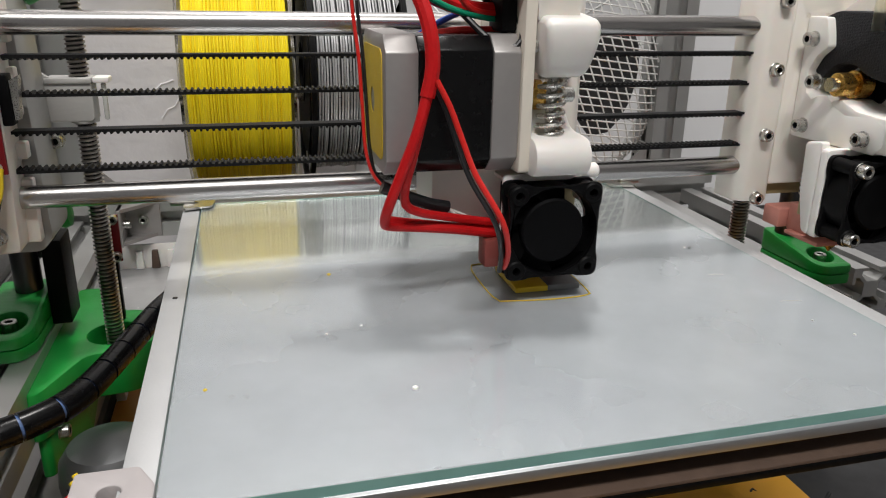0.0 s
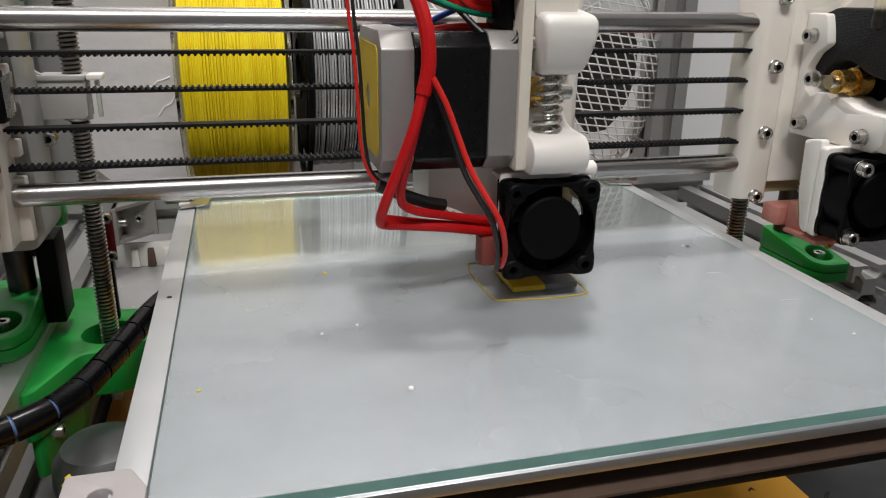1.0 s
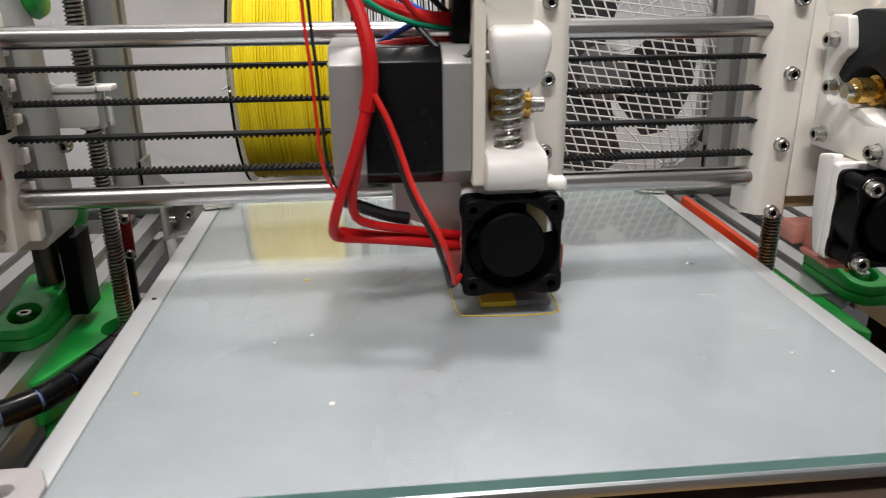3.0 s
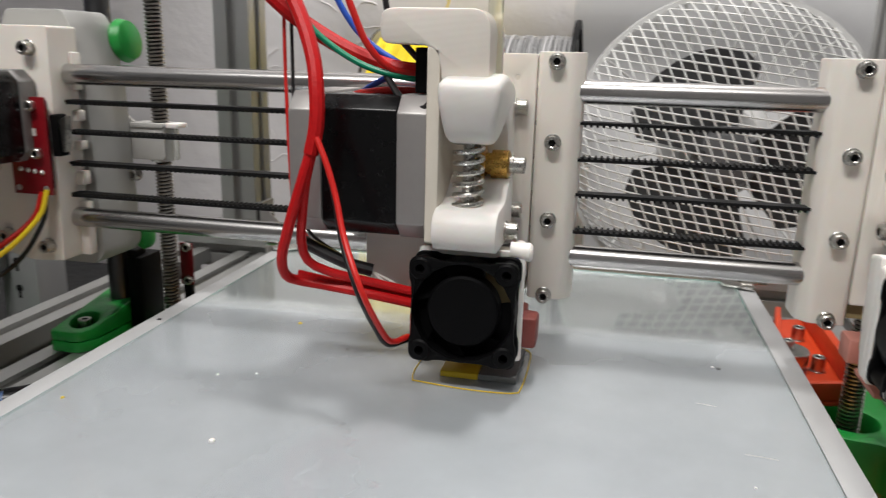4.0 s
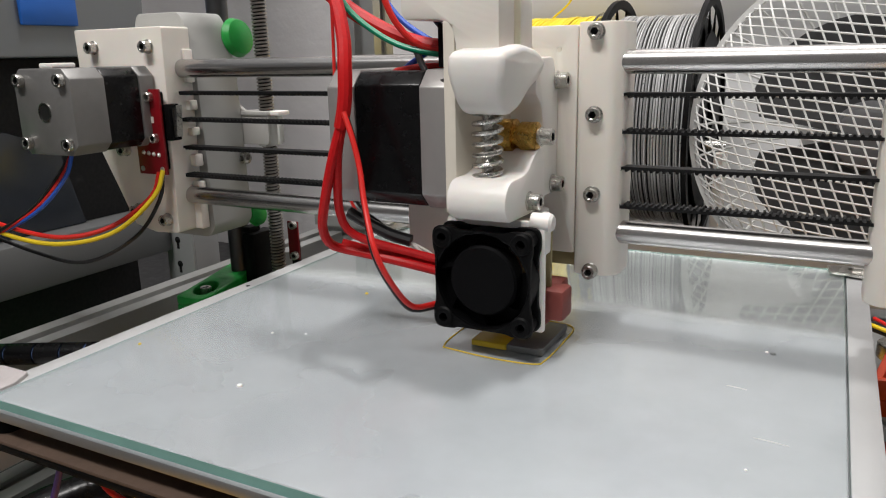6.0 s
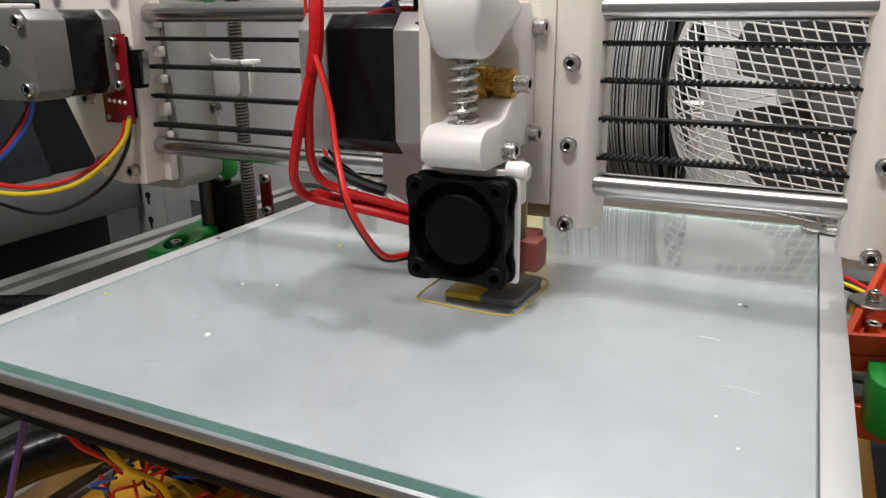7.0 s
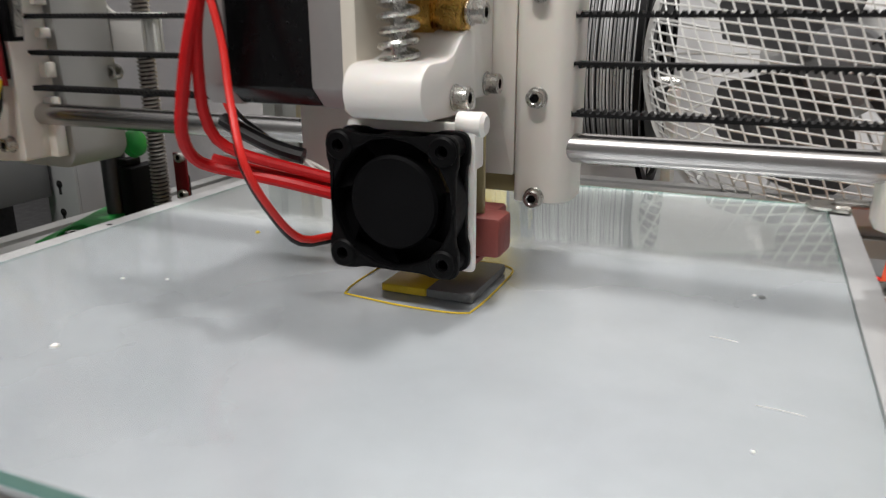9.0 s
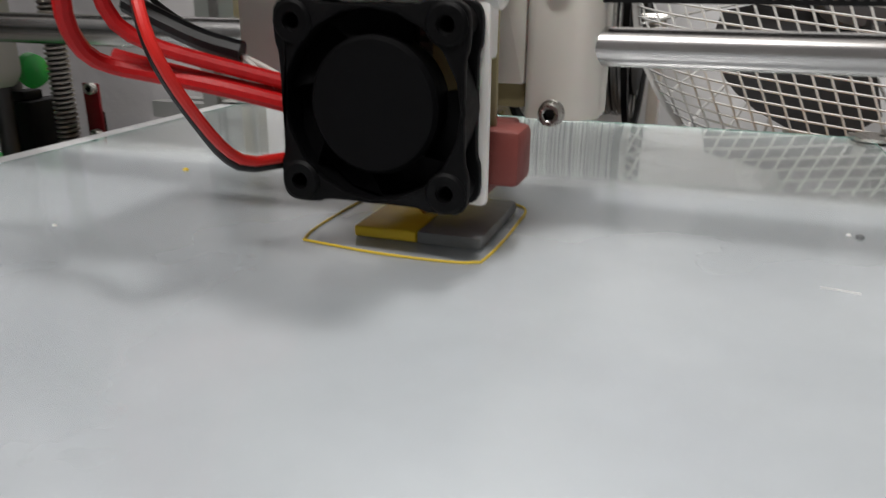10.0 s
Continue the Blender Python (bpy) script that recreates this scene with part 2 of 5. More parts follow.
def shared(name, me, m, parent, label=""):
    """A part on shared mesh data, at the pose m in the plan."""
    ob = new(name, me)
    ob.parent = parent
    m = m.copy()
    m.translation = (m.translation - BASES[parent]) * UNIT
    ob.matrix_basis = m
    return tagged(ob, label)


def bmnew():
    return bmesh.new()


def box(bm, x0, x1, y0, y1, z0, z1, bevel=0.0006, segs=2):
    r = bmesh.ops.create_cube(bm, size=1.0)
    vs = r["verts"]
    bmesh.ops.scale(bm, verts=vs, vec=(abs(x1 - x0), abs(y1 - y0), abs(z1 - z0)))
    bmesh.ops.translate(bm, verts=vs, vec=((x0 + x1) / 2, (y0 + y1) / 2, (z0 + z1) / 2))
    if bevel:
        es = list({e for v in vs for e in v.link_edges})
        bmesh.ops.bevel(bm, geom=es, offset=bevel, segments=segs, affect="EDGES", profile=0.5)
    return bm


def cyl(bm, a, b, r, segs=24, r2=None, caps=True):
    a, b = Vector(a), Vector(b)
    d = b - a
    m = Matrix.Translation((a + b) / 2) @ d.to_track_quat("Z", "Y").to_matrix().to_4x4()
    bmesh.ops.create_cone(bm, cap_ends=caps, segments=segs, radius1=r, radius2=r if r2 is None else r2, depth=d.length, matrix=m)
    return bm


def lathe(bm, origin, axis, profile, segs=32, close=False):
    """Turns a profile of (radius, height) round the axis through origin."""
    q = Vector(axis).to_track_quat("Z", "Y").to_matrix().to_4x4()
    m = Matrix.Translation(origin) @ q
    rings = []
    for r, h in profile:
        rings.append([bm.verts.new(m @ Vector((r * math.cos(2 * math.pi * i / segs), r * math.sin(2 * math.pi * i / segs), h))) for i in range(segs)])
    pairs = list(zip(rings, rings[1:])) + ([(rings[-1], rings[0])] if close else [])
    for p, q2 in pairs:
        for i in range(segs):
            bm.faces.new((p[i], p[(i + 1) % segs], q2[(i + 1) % segs], q2[i]))
    if not close:
        for ring in (rings[0], rings[-1]):
            bm.faces.new(ring)
    return bm


def prism(bm, axis, lo, hi, outline, holes=(), bevel=0.0, segs=2):
    """An outline in the plane across the axis, drawn out from lo to hi; holes are (u, v, radius). For x the plane is y, z; for y it is x, z; for z it is x, y."""
    put = {"x": lambda u, v, w: (w, u, v), "y": lambda u, v, w: (u, w, v), "z": lambda u, v, w: (u, v, w)}[axis]
    loops = [list(outline)] + [[(u + r * math.cos(2 * math.pi * i / 20), v + r * math.sin(2 * math.pi * i / 20)) for i in range(20)] for u, v, r in holes]
    b2 = bmesh.new()
    edges = []
    for loop in loops:
        vs = [b2.verts.new(put(u, v, lo)) for u, v in loop]
        edges += [b2.edges.new((vs[i], vs[(i + 1) % len(vs)])) for i in range(len(vs))]
    r = bmesh.ops.triangle_fill(b2, use_beauty=True, edges=edges)
    fs = [g for g in r["geom"] if isinstance(g, bmesh.types.BMFace)]
    bmesh.ops.dissolve_limit(b2, angle_limit=0.01, verts=b2.verts[:], edges=[e for e in b2.edges if len(e.link_faces) == 2])
    fs = b2.faces[:]
    ex = bmesh.ops.extrude_face_region(b2, geom=fs)
    vs = [g for g in ex["geom"] if isinstance(g, bmesh.types.BMVert)]
    k = "xyz".index(axis)
    vec = [0, 0, 0]
    vec[k] = hi - lo
    bmesh.ops.translate(b2, verts=vs, vec=vec)
    bmesh.ops.recalc_face_normals(b2, faces=b2.faces)
    if bevel:
        es = [e for e in b2.edges if len(e.link_faces) == 2 and e.calc_face_angle(0) > radians(40)]
        bmesh.ops.bevel(b2, geom=es, offset=bevel, segments=segs, affect="EDGES", profile=0.5)
    me = bpy.data.meshes.new("tmp")
    b2.to_mesh(me)
    b2.free()
    bm.from_mesh(me)
    bpy.data.meshes.remove(me)
    return bm


def rounded(points, r=0.003, n=4):
    """The outline with its corners rounded."""
    out = []
    k = len(points)
    for i in range(k):
        p, a, b = Vector(points[i]), Vector(points[i - 1]), Vector(points[(i + 1) % k])
        ra = min(r, (a - p).length * 0.45)
        rb = min(r, (b - p).length * 0.45)
        s, e = p + (a - p).normalized() * ra, p + (b - p).normalized() * rb
        for j in range(n + 1):
            t = j / n
            q = s * (1 - t) ** 2 + p * 2 * t * (1 - t) + e * t * t
            out.append((q.x, q.y))
    return out


def smooth_line(points, step=0.003):
    """A smooth line through the points."""
    ps = [Vector(p) for p in points]
    ps = [ps[0] * 2 - ps[1]] + ps + [ps[-1] * 2 - ps[-2]]
    out = []
    for i in range(1, len(ps) - 2):
        a, b, c, d = ps[i - 1:i + 3]
        n = max(2, int((c - b).length / step))
        for j in range(n):
            t = j / n
            out.append(0.5 * (2 * b + (c - a) * t + (2 * a - 5 * b + 4 * c - d) * t * t + (3 * b - a - 3 * c + d) * t ** 3))
    out.append(ps[-2])
    return out


def sweep(bm, line, r, segs=10, taper=None):
    """A tube along a line of points."""
    line = [Vector(p) for p in line]
    up = Vector((0.13, 0.21, 0.97)).normalized()
    rings = []
    n1 = None
    for i, p in enumerate(line):
        d = (line[min(i + 1, len(line) - 1)] - line[max(i - 1, 0)]).normalized()
        n1 = (n1 - d * n1.dot(d)).normalized() if n1 else d.cross(up).normalized()
        n2 = d.cross(n1)
        rad = r * (taper(i / (len(line) - 1)) if taper else 1)
        rings.append([bm.verts.new(p + (n1 * math.cos(2 * math.pi * k / segs) + n2 * math.sin(2 * math.pi * k / segs)) * rad) for k in range(segs)])
    for a, b in zip(rings, rings[1:]):
        for k in range(segs):
            bm.faces.new((a[k], a[(k + 1) % segs], b[(k + 1) % segs], b[k]))
    bm.faces.new(rings[0])
    bm.faces.new(rings[-1])
    return bm


def wire(name, points, r, mat, parent, label="", segs=8):
    return part(name, sweep(bmnew(), smooth_line(points), r, segs), mat, parent, label)


def helix(a, b, r, turns, per=14):
    a, b = Vector(a), Vector(b)
    d = b - a
    q = d.to_track_quat("Z", "Y").to_matrix()
    n = int(turns * per)
    return [a + d * (i / n) + q @ Vector((r * math.cos(2 * math.pi * i / per), r * math.sin(2 * math.pi * i / per), 0)) for i in range(n + 1)]


def bolt_mesh(r=0.0030, h=0.0032, washer=0.0035):
    """A socket-head screw with its washer; the head looks along +z, the seat is at z = 0."""
    bm = bmnew()
    w = 0.0006 if washer else 0.0
    if washer:
        lathe(bm, (0, 0, 0), (0, 0, 1), [(washer, 0), (washer, w * 0.7), (washer - 0.0002, w)], 20)
    hexr = r * 0.54
    lathe(bm, (0, 0, 0), (0, 0, 1), [(r, w), (r, h + w - 0.0004), (r - 0.0004, h + w), (hexr * 1.12, h + w)], 20)
    top = [f for f in bm.faces if f.calc_center_median().z > h + w - 1e-5 and len(f.verts) > 8]
    bmesh.ops.delete(bm, geom=top, context="FACES_ONLY")
    for f in bm.faces:
        f.material_index = 0
    ring = [(hexr * 1.12 * math.cos(i * math.pi / 10), hexr * 1.12 * math.sin(i * math.pi / 10)) for i in range(20)]
    lo = [bm.verts.new((hexr * math.cos(i * math.pi / 3), hexr * math.sin(i * math.pi / 3), h + w - 0.0002)) for i in range(6)]
    dn = [bm.verts.new((hexr * math.cos(i * math.pi / 3), hexr * math.sin(i * math.pi / 3), h * 0.3)) for i in range(6)]
    up = [bm.verts.new((x, y, h + w)) for x, y in ring]
    for i in range(20):
        j = (i + 1) % 20
        k = (i * 6 + 10) // 20 % 6
        l = (j * 6 + 10) // 20 % 6
        if k == l:
            bm.faces.new((up[i], up[j], lo[k]))
        else:
            bm.faces.new((up[i], up[j], lo[l], lo[k]))
    # socket faces take the dark colour, painting the shade inside the screw
    for i in range(6):
        j = (i + 1) % 6
        bm.faces.new((lo[i], lo[j], dn[j], dn[i])).material_index = 1
    bm.faces.new(dn).material_index = 1
    return finish(bm, [ZINC, RECESS_SHADE])


BOLT = bolt_mesh()
BOLT_TALL = bolt_mesh(0.0032, 0.0042, 0.0038)
BOLT_BARE = bolt_mesh(0.0026, 0.003, 0)
BOLT_BIG = bolt_mesh(0.0033, 0.0030, 0)
BOLT_BIGTALL = bolt_mesh(0.0036, 0.0080, 0.0044)


def bolt(p, d, parent, me=None, name="bolt"):
    """A screw with its seat at p, its head towards d."""
    return shared(name, me or BOLT, Matrix.Translation(p) @ Vector(d).to_track_quat("Z", "Y").to_matrix().to_4x4(), parent)

# ---- room ----
def slab(name, x0, x1, y0, y1, z0, z1, mat, label, category, bevel=0.0):
    return solid(name, box(bmnew(), x0, x1, y0, y1, z0, z1, bevel), mat, ((x0 + x1) / 2, (y0 + y1) / 2, z0), label, category, kind="structure", smooth=False)


TABLE_Z = -0.150
slab("floor", -2.0, 1.9, -2.4, 0.6, -1.15, -1.10, CONCRETE, "grey painted floor of the workshop", "floor")
wall_back = slab("wall_north", -2.0, 1.9, 0.52, 0.60, -1.10, 1.90, WALL, "white plastered wall with rough scratched patches", "wall")
slab("wall_south", -2.0, 1.9, -2.48, -2.40, -1.10, 1.90, CONCRETE, "plain light grey wall", "wall")
slab("wall_east", 1.9, 1.98, -2.4, 0.6, -1.10, 1.90, CONCRETE, "plain light grey wall", "wall")
slab("wall_west", -2.08, -2.0, -2.4, 0.6, -1.10, 1.90, CONCRETE, "plain light grey wall", "wall")
slab("ceiling", -2.1, 2.0, -2.5, 0.6, 1.90, 1.98, CEILING, "plain white ceiling", "ceiling")
rngw = random.Random(11)
for k in range(34):
    x, z, a = rngw.uniform(-0.42, -0.10), rngw.uniform(-0.02, 0.24), rngw.uniform(-0.6, 0.9)
    pts = [(x, 0.5203, z)]
    for j in range(4):
        a += rngw.uniform(-0.7, 0.7)
        d = rngw.uniform(0.003, 0.010)
        x, z = x + d * math.cos(a), z + d * math.sin(a)
        pts.append((x, 0.5200 + rngw.uniform(-0.0001, 0.0004), z))
    part("plaster_ridge", sweep(bmnew(), smooth_line(pts), rngw.uniform(0.0007, 0.0013), 6), WALL, wall_back)
# board fixed to the wall, with a joint at its edge
slab("wall_board", -0.0195, 0.75, 0.510, 0.52, -0.15, 0.9, PANEL, "smooth white board fixed to the wall", "wall", 0.001)

worktop = thing("worktop", (0, 0, TABLE_Z - 0.03), "laminated worktop under the printer, painted dark for the shade there", "table")
part("tabletop", box(bmnew(), -1.1, 0.9, -0.5, 0.5, TABLE_Z - 0.03, TABLE_Z, 0.003), WORKTOP, worktop)
for x in (-1.05, 0.85):
    for y in (-0.45, 0.45):
        part("leg", box(bmnew(), x - 0.03, x + 0.03, y - 0.03, y + 0.03, -1.10, TABLE_Z - 0.03, 0.002), GREYMETAL, worktop)
solid("base_board", box(bmnew(), -0.236, 0.150, -0.255, 0.195, TABLE_Z, TABLE_Z + 0.012, 0.002), TABLE, (-0.03, 0, TABLE_Z), "orange varnished wooden base board inside the frame", "board")

# ---- printer frame ----


def tslot(axis, lo, hi, cu, cv, w=0.030):
    """A square aluminium profile with a slot in each face."""
    h, s, d, u = w / 2, 0.0041, 0.0022, 0.0085
    q = [(-h, -h), (-s, -h), (-s, -h + d), (-u, -h + d), (-u, -h + 0.005), (-s, -h + 0.0095), (s, -h + 0.0095), (u, -h + 0.005), (u, -h + d), (s, -h + d), (s, -h)]
    pts = []
    for k in range(4):
        a = k * math.pi / 2
        pts += [(x * math.cos(a) - y * math.sin(a), x * math.sin(a) + y * math.cos(a)) for x, y in q]
    return prism(bmnew(), axis, lo, hi, [(cu + x, cv + y) for x, y in pts])


frame_base = thing("printer_frame", (-0.03, 0.0, TABLE_Z), "3D printer frame of slotted aluminium profiles", "printer frame")
RAIL_Z = -0.055
BACK_Z = -0.040
for cx0 in (-0.255, -0.311, 0.187, 0.246):
    part("profile", tslot("y", -0.26 if cx0 < 0 else 0.030, 0.235, cx0, RAIL_Z), PROFILE, frame_base, smooth=False)
    if cx0 < 0:
        part("profile", tslot("y", -0.26, 0.235, cx0, TABLE_Z + 0.016), PROFILE, frame_base, smooth=False)
for cx0 in (0.187, 0.246):
    for y0 in (0.05, 0.20):
        part("foot", box(bmnew(), cx0 - 0.012, cx0 + 0.012, y0 - 0.012, y0 + 0.012, TABLE_Z, RAIL_Z - 0.0152, 0.001), BLACK, frame_base, "black foot under the rail")
part("profile", tslot("x", -0.326, 0.261, 0.2505, BACK_Z), PROFILE, frame_base, smooth=False)
part("profile", tslot("x", -0.326, 0.261, 0.2505, TABLE_Z + 0.016), PROFILE, frame_base, smooth=False)
for cx0 in (-0.268, 0.212):
    part("profile", tslot("z", BACK_Z + 0.015, 0.42, cx0, 0.2505), PROFILE, frame_base, "upright aluminium profile", smooth=False)
part("profile", tslot("x", -0.253, 0.197, 0.2505, 0.405), PROFILE, frame_base, smooth=False)


def corner_bracket(x, y, z, s):
    b = part("corner_bracket", prism(bmnew(), "y", y - 0.014, y - 0.012, [(x, z), (x + s * 0.026, z), (x + s * 0.026, z + 0.004), (x + s * 0.004, z + 0.026), (x, z + 0.026)]), ALU, frame_base, "cast aluminium corner bracket")
    bm = bmnew()
    box(bm, min(x, x + s * 0.003), max(x, x + s * 0.003), y - 0.014, y + 0.012, z, z + 0.026, 0.0004)
    box(bm, min(x, x + s * 0.026), max(x, x + s * 0.026), y - 0.014, y + 0.012, z, z + 0.003, 0.0004)
    part("flange", bm, ALU, frame_base)
    bolt((x + s * 0.013, y, z + 0.003), (0, 0, 1), frame_base, BOLT_TALL)
    bolt((x + s * 0.003, y, z + 0.014), (s, 0, 0), frame_base, BOLT_TALL)


corner_bracket(-0.2525, 0.2505, BACK_Z + 0.0152, 1)
corner_bracket(0.1965, 0.2505, BACK_Z + 0.0152, -1)
# angled bracket on the rear profile
bm = bmnew()
bx, by, bz = -0.2325, 0.2352, BACK_Z
box(bm, bx, bx + 0.003, by - 0.027, by, bz - 0.0135, bz + 0.0135, 0.0003)
box(bm, bx, bx + 0.027, by - 0.003, by, bz - 0.0135, bz + 0.0135, 0.0003)
for z0, z1 in ((bz - 0.0135, bz - 0.0110), (bz + 0.0110, bz + 0.0135)):
    prism(bm, "z", z0, z1, [(bx, by - 0.027), (bx + 0.027, by), (bx, by)])
part("corner_bracket", bm, ALU, frame_base, "cast aluminium corner bracket")
bolt((bx + 0.015, by - 0.003, bz), (0, -1, 0), frame_base, BOLT_TALL)
bolt((bx + 0.003, by - 0.015, bz), (1, 0, 0), frame_base, BOLT_TALL)
# clear tray and comb below the rear profile
tray = thing("plastic_tray", (-0.19, 0.13, TABLE_Z), "scuffed clear plastic tray with a toothed edge under the bed", "tray")
part("floor", box(bmnew(), -0.238, -0.150, 0.060, 0.232, -0.082, -0.078, 0.0008), material("scuffed_clear_plastic", (0.42, 0.42, 0.42), 0.25, vary=0.15, scale=30, bump=0.5, bump_scale=60), tray)
part("wall", box(bmnew(), -0.238, -0.150, 0.2325, 0.2345, -0.082, -0.060, 0.0004), WHITE2, tray)
for k in range(7):
    x = -0.226 + k * 0.011
    part("tooth", prism(bmnew(), "y", 0.2275, 0.2320, [(x, -0.0775), (x + 0.006, -0.0775), (x + 0.005, -0.064), (x + 0.001, -0.064)], (), 0.0004), CORK if k % 3 == 1 else WHITE2, tray)
for x in (-0.232, -0.156):
    part("post", box(bmnew(), x - 0.003, x + 0.003, 0.140, 0.150, TABLE_Z, -0.0822, 0.0004), WHITE2, tray)


def leadscrew(name, x, y, z0, z1, r, mat, label):
    screw = thing(name, (x, y, z0), label, "leadscrew", "leadscrews")
    # shaft coloured near-black to paint the shade in the thread's grooves
    core = part("shaft", cyl(bmnew(), (x, y, z0), (x, y, z1), r * 0.80, 20), RECESS_SHADE, screw, "shaft painted dark for the shade between thread turns")
    turns = int((z1 - z0 - 0.002) / 0.002)
    bm = bmnew()
    rings = []
    n = 18
    # one thread of trapezoid section winding up the shaft
    for i in range(turns * n + 1):
        a = 2 * math.pi * i / n
        z = z0 + 0.0005 + 0.002 * i / n
        c, d = math.cos(a), math.sin(a)
        rings.append([bm.verts.new((x + q * c, y + q * d, z + h)) for q, h in ((r * 0.79, 0.0), (r, 0.0004), (r, 0.0011), (r * 0.79, 0.0015))])
    for p, q in zip(rings, rings[1:]):
        for k in range(3):
            bm.faces.new((p[k], p[k + 1], q[k + 1], q[k]))
    part("thread", bm, mat, core, "trapezoid thread")
    return screw


LSX, LSY, RSX, RSY = -0.212, 0.047, 0.150, 0.0445
leadscrew("leadscrew", LSX, LSY, -0.060, 0.36, 0.0046, DARKSTEEL, "dark steel threaded Z leadscrew beside the bed")
leadscrew("leadscrew", RSX, RSY, -0.085, 0.36, 0.0052, DARKSTEEL, "dark steel threaded Z leadscrew by the parked print head")
for x, y in ((-0.250, 0.0535), (0.1945, 0.0555)):
    solid("guide_rod", cyl(bmnew(), (x, y, -0.030), (x, y, 0.36), 0.0065, 24), GUIDE, (x, y, -0.030), "smooth vertical steel guide rod", "guide rod", "vertical guide rods")

# ---- green foot brackets ----


def green_foot(sx, cx0, cy0, top, label):
    """A printed bracket that holds a leadscrew over its motor."""
    f = thing("leadscrew_bracket", (cx0, cy0, top - 0.05), label, "bracket", "green printed brackets")
    X = lambda u: cx0 + sx * u
    out = rounded([(X(-0.030), cy0 + 0.066), (X(-0.014), cy0 + 0.066), (X(-0.012), cy0 + 0.034), (X(-0.004), cy0 + 0.030), (X(0.012), cy0 + 0.028), (X(0.021), cy0 + 0.014), (X(0.021), cy0 - 0.012), (X(0.010), cy0 - 0.022),
                   (X(-0.010), cy0 - 0.024), (X(-0.024), cy0 - 0.060), (X(-0.030), cy0 - 0.060)], 0.006)
    part("top_plate", prism(bmnew(), "z", top - 0.024, top, out, [(cx0, cy0, 0.0135)], 0.0012), GREEN, f)
    part("side_wall", prism(bmnew(), "z", top - 0.045, top - 0.0242, rounded([(X(-0.0285), cy0 + 0.040), (X(-0.018), cy0 + 0.040), (X(-0.013), cy0 - 0.020), (X(-0.0235), cy0 - 0.056), (X(-0.0285), cy0 - 0.056)], 0.003), (), 0.0006), GREEN, f)
    bolt((X(-0.0215), cy0 - 0.045, top - 0.028), (sx, 0, 0), f, BOLT_TALL)
    return f


green_foot(1, LSX, LSY, -0.046, "bright green printed bracket round the leadscrew's foot")
green_foot(-1, RSX, RSY, -0.042, "bright green printed bracket under the parked print head")


def rod_foot(x, y, z, sx, label):
    f = thing("rod_foot", (x, y, z), label, "bracket", "green rod feet")
    X = lambda u: x + sx * u
    out = rounded([(X(-0.0265), y - 0.026), (X(-0.008), y - 0.026), (X(-0.0025), y - 0.016), (X(-0.0025), y + 0.030), (X(-0.0265), y + 0.030)], 0.004)
    part("base", prism(bmnew(), "z", z, z + 0.0060, out, (), 0.0008), GREEN, f)
    wall = prism(bmnew(), "z", z + 0.0062, z + 0.0150, out, [(X(-0.0145), y - 0.011, 0.0078)], 0.0012)
    # the wall round the recess rises towards the rod
    for v in wall.verts:
        if v.co.z > z + 0.010:
            v.co.z += 0.0080 * min(1.0, max(0.0, (v.co.y - y + 0.020) / 0.030)) - 0.0030
    part("rim", wall, GREEN, f)
    bolt((X(-0.0145), y - 0.011, z + 0.0062), (0, 0, 1), f, BOLT_BIGTALL)


rod_foot(-0.2380, 0.034, -0.0398, 1, "green printed foot clamping the guide rod to the rail")
rod_foot(0.1825, 0.036, -0.040, -1, "green printed foot clamping the guide rod to the rail")

# endstop housing behind the guide rod
eh = thing("endstop_housing", (-0.236, 0.057, -0.039), "slim black plastic endstop housing behind the guide rod", "housing")
part("body", box(bmnew(), -0.2405, -0.2312, 0.0470, 0.0680, -0.039, 0.0055, 0.0010), BLACK, eh)
part("cap", box(bmnew(), -0.2412, -0.2345, 0.0476, 0.0580, 0.0057, 0.0098, 0.0008), BLACK, eh, "raised black cap")
part("lever", box(bmnew(), -0.2428, -0.2407, 0.0500, 0.0540, -0.004, 0.0050, 0.0003), DARK, eh)
pcbz = thing("endstop_board", (-0.2045, 0.061, -0.012), "small red endstop circuit board behind the bed", "circuit board", "endstop boards")
part("board", box(bmnew(), -0.2140, -0.2060, 0.0600, 0.0615, -0.012, 0.013, 0.0002), PCB, pcbz)
for z in (-0.009, 0.011):
    bolt((-0.2085, 0.0599, z), (0, -1, 0), pcbz, BOLT_BARE)
part("standoff", box(bmnew(), -0.2135, -0.2090, 0.0617, 0.066, -0.0455, 0.0, 0.0004), BLACK, pcbz)

lm = thing("motor", (-0.205, -0.038, TABLE_Z), "stepper motor wrapped in crinkled silver tape below the bed", "motor")
part("body", box(bmnew(), -0.229, -0.187, -0.047, -0.005, TABLE_Z, -0.088, 0.002), BLACK, lm)
part("tape", lathe(bmnew(), (-0.207, -0.026, -0.0878), (0, 0, 1), [(0.021, 0), (0.022, 0.006), (0.021, 0.016), (0.017, 0.022), (0.008, 0.0245)], 28), SHINYTAPE, lm, "crinkled silver tape")

# ---- heated bed ----
BX0, BX1, BY0, BY1 = -0.1682, 0.1033, -0.1663, 0.121
bed = thing("heated_bed", (-0.0325, -0.02, -0.030), "aluminium heated bed plate on a brown insulation board", "heated bed")
part("plate", box(bmnew(), -0.1785, 0.1133, BY0 - 0.001, BY1 + 0.002, -0.0082, -0.0043, 0.0005), PLATE, bed, "matt aluminium plate")
bm = bmnew()
box(bm, -0.1785, BX0 - 0.0008, BY0 - 0.001, BY1 + 0.002, -0.0042, -0.0008, 0.0004)
part("rim", bm, RIM, bed, "aluminium side rim")
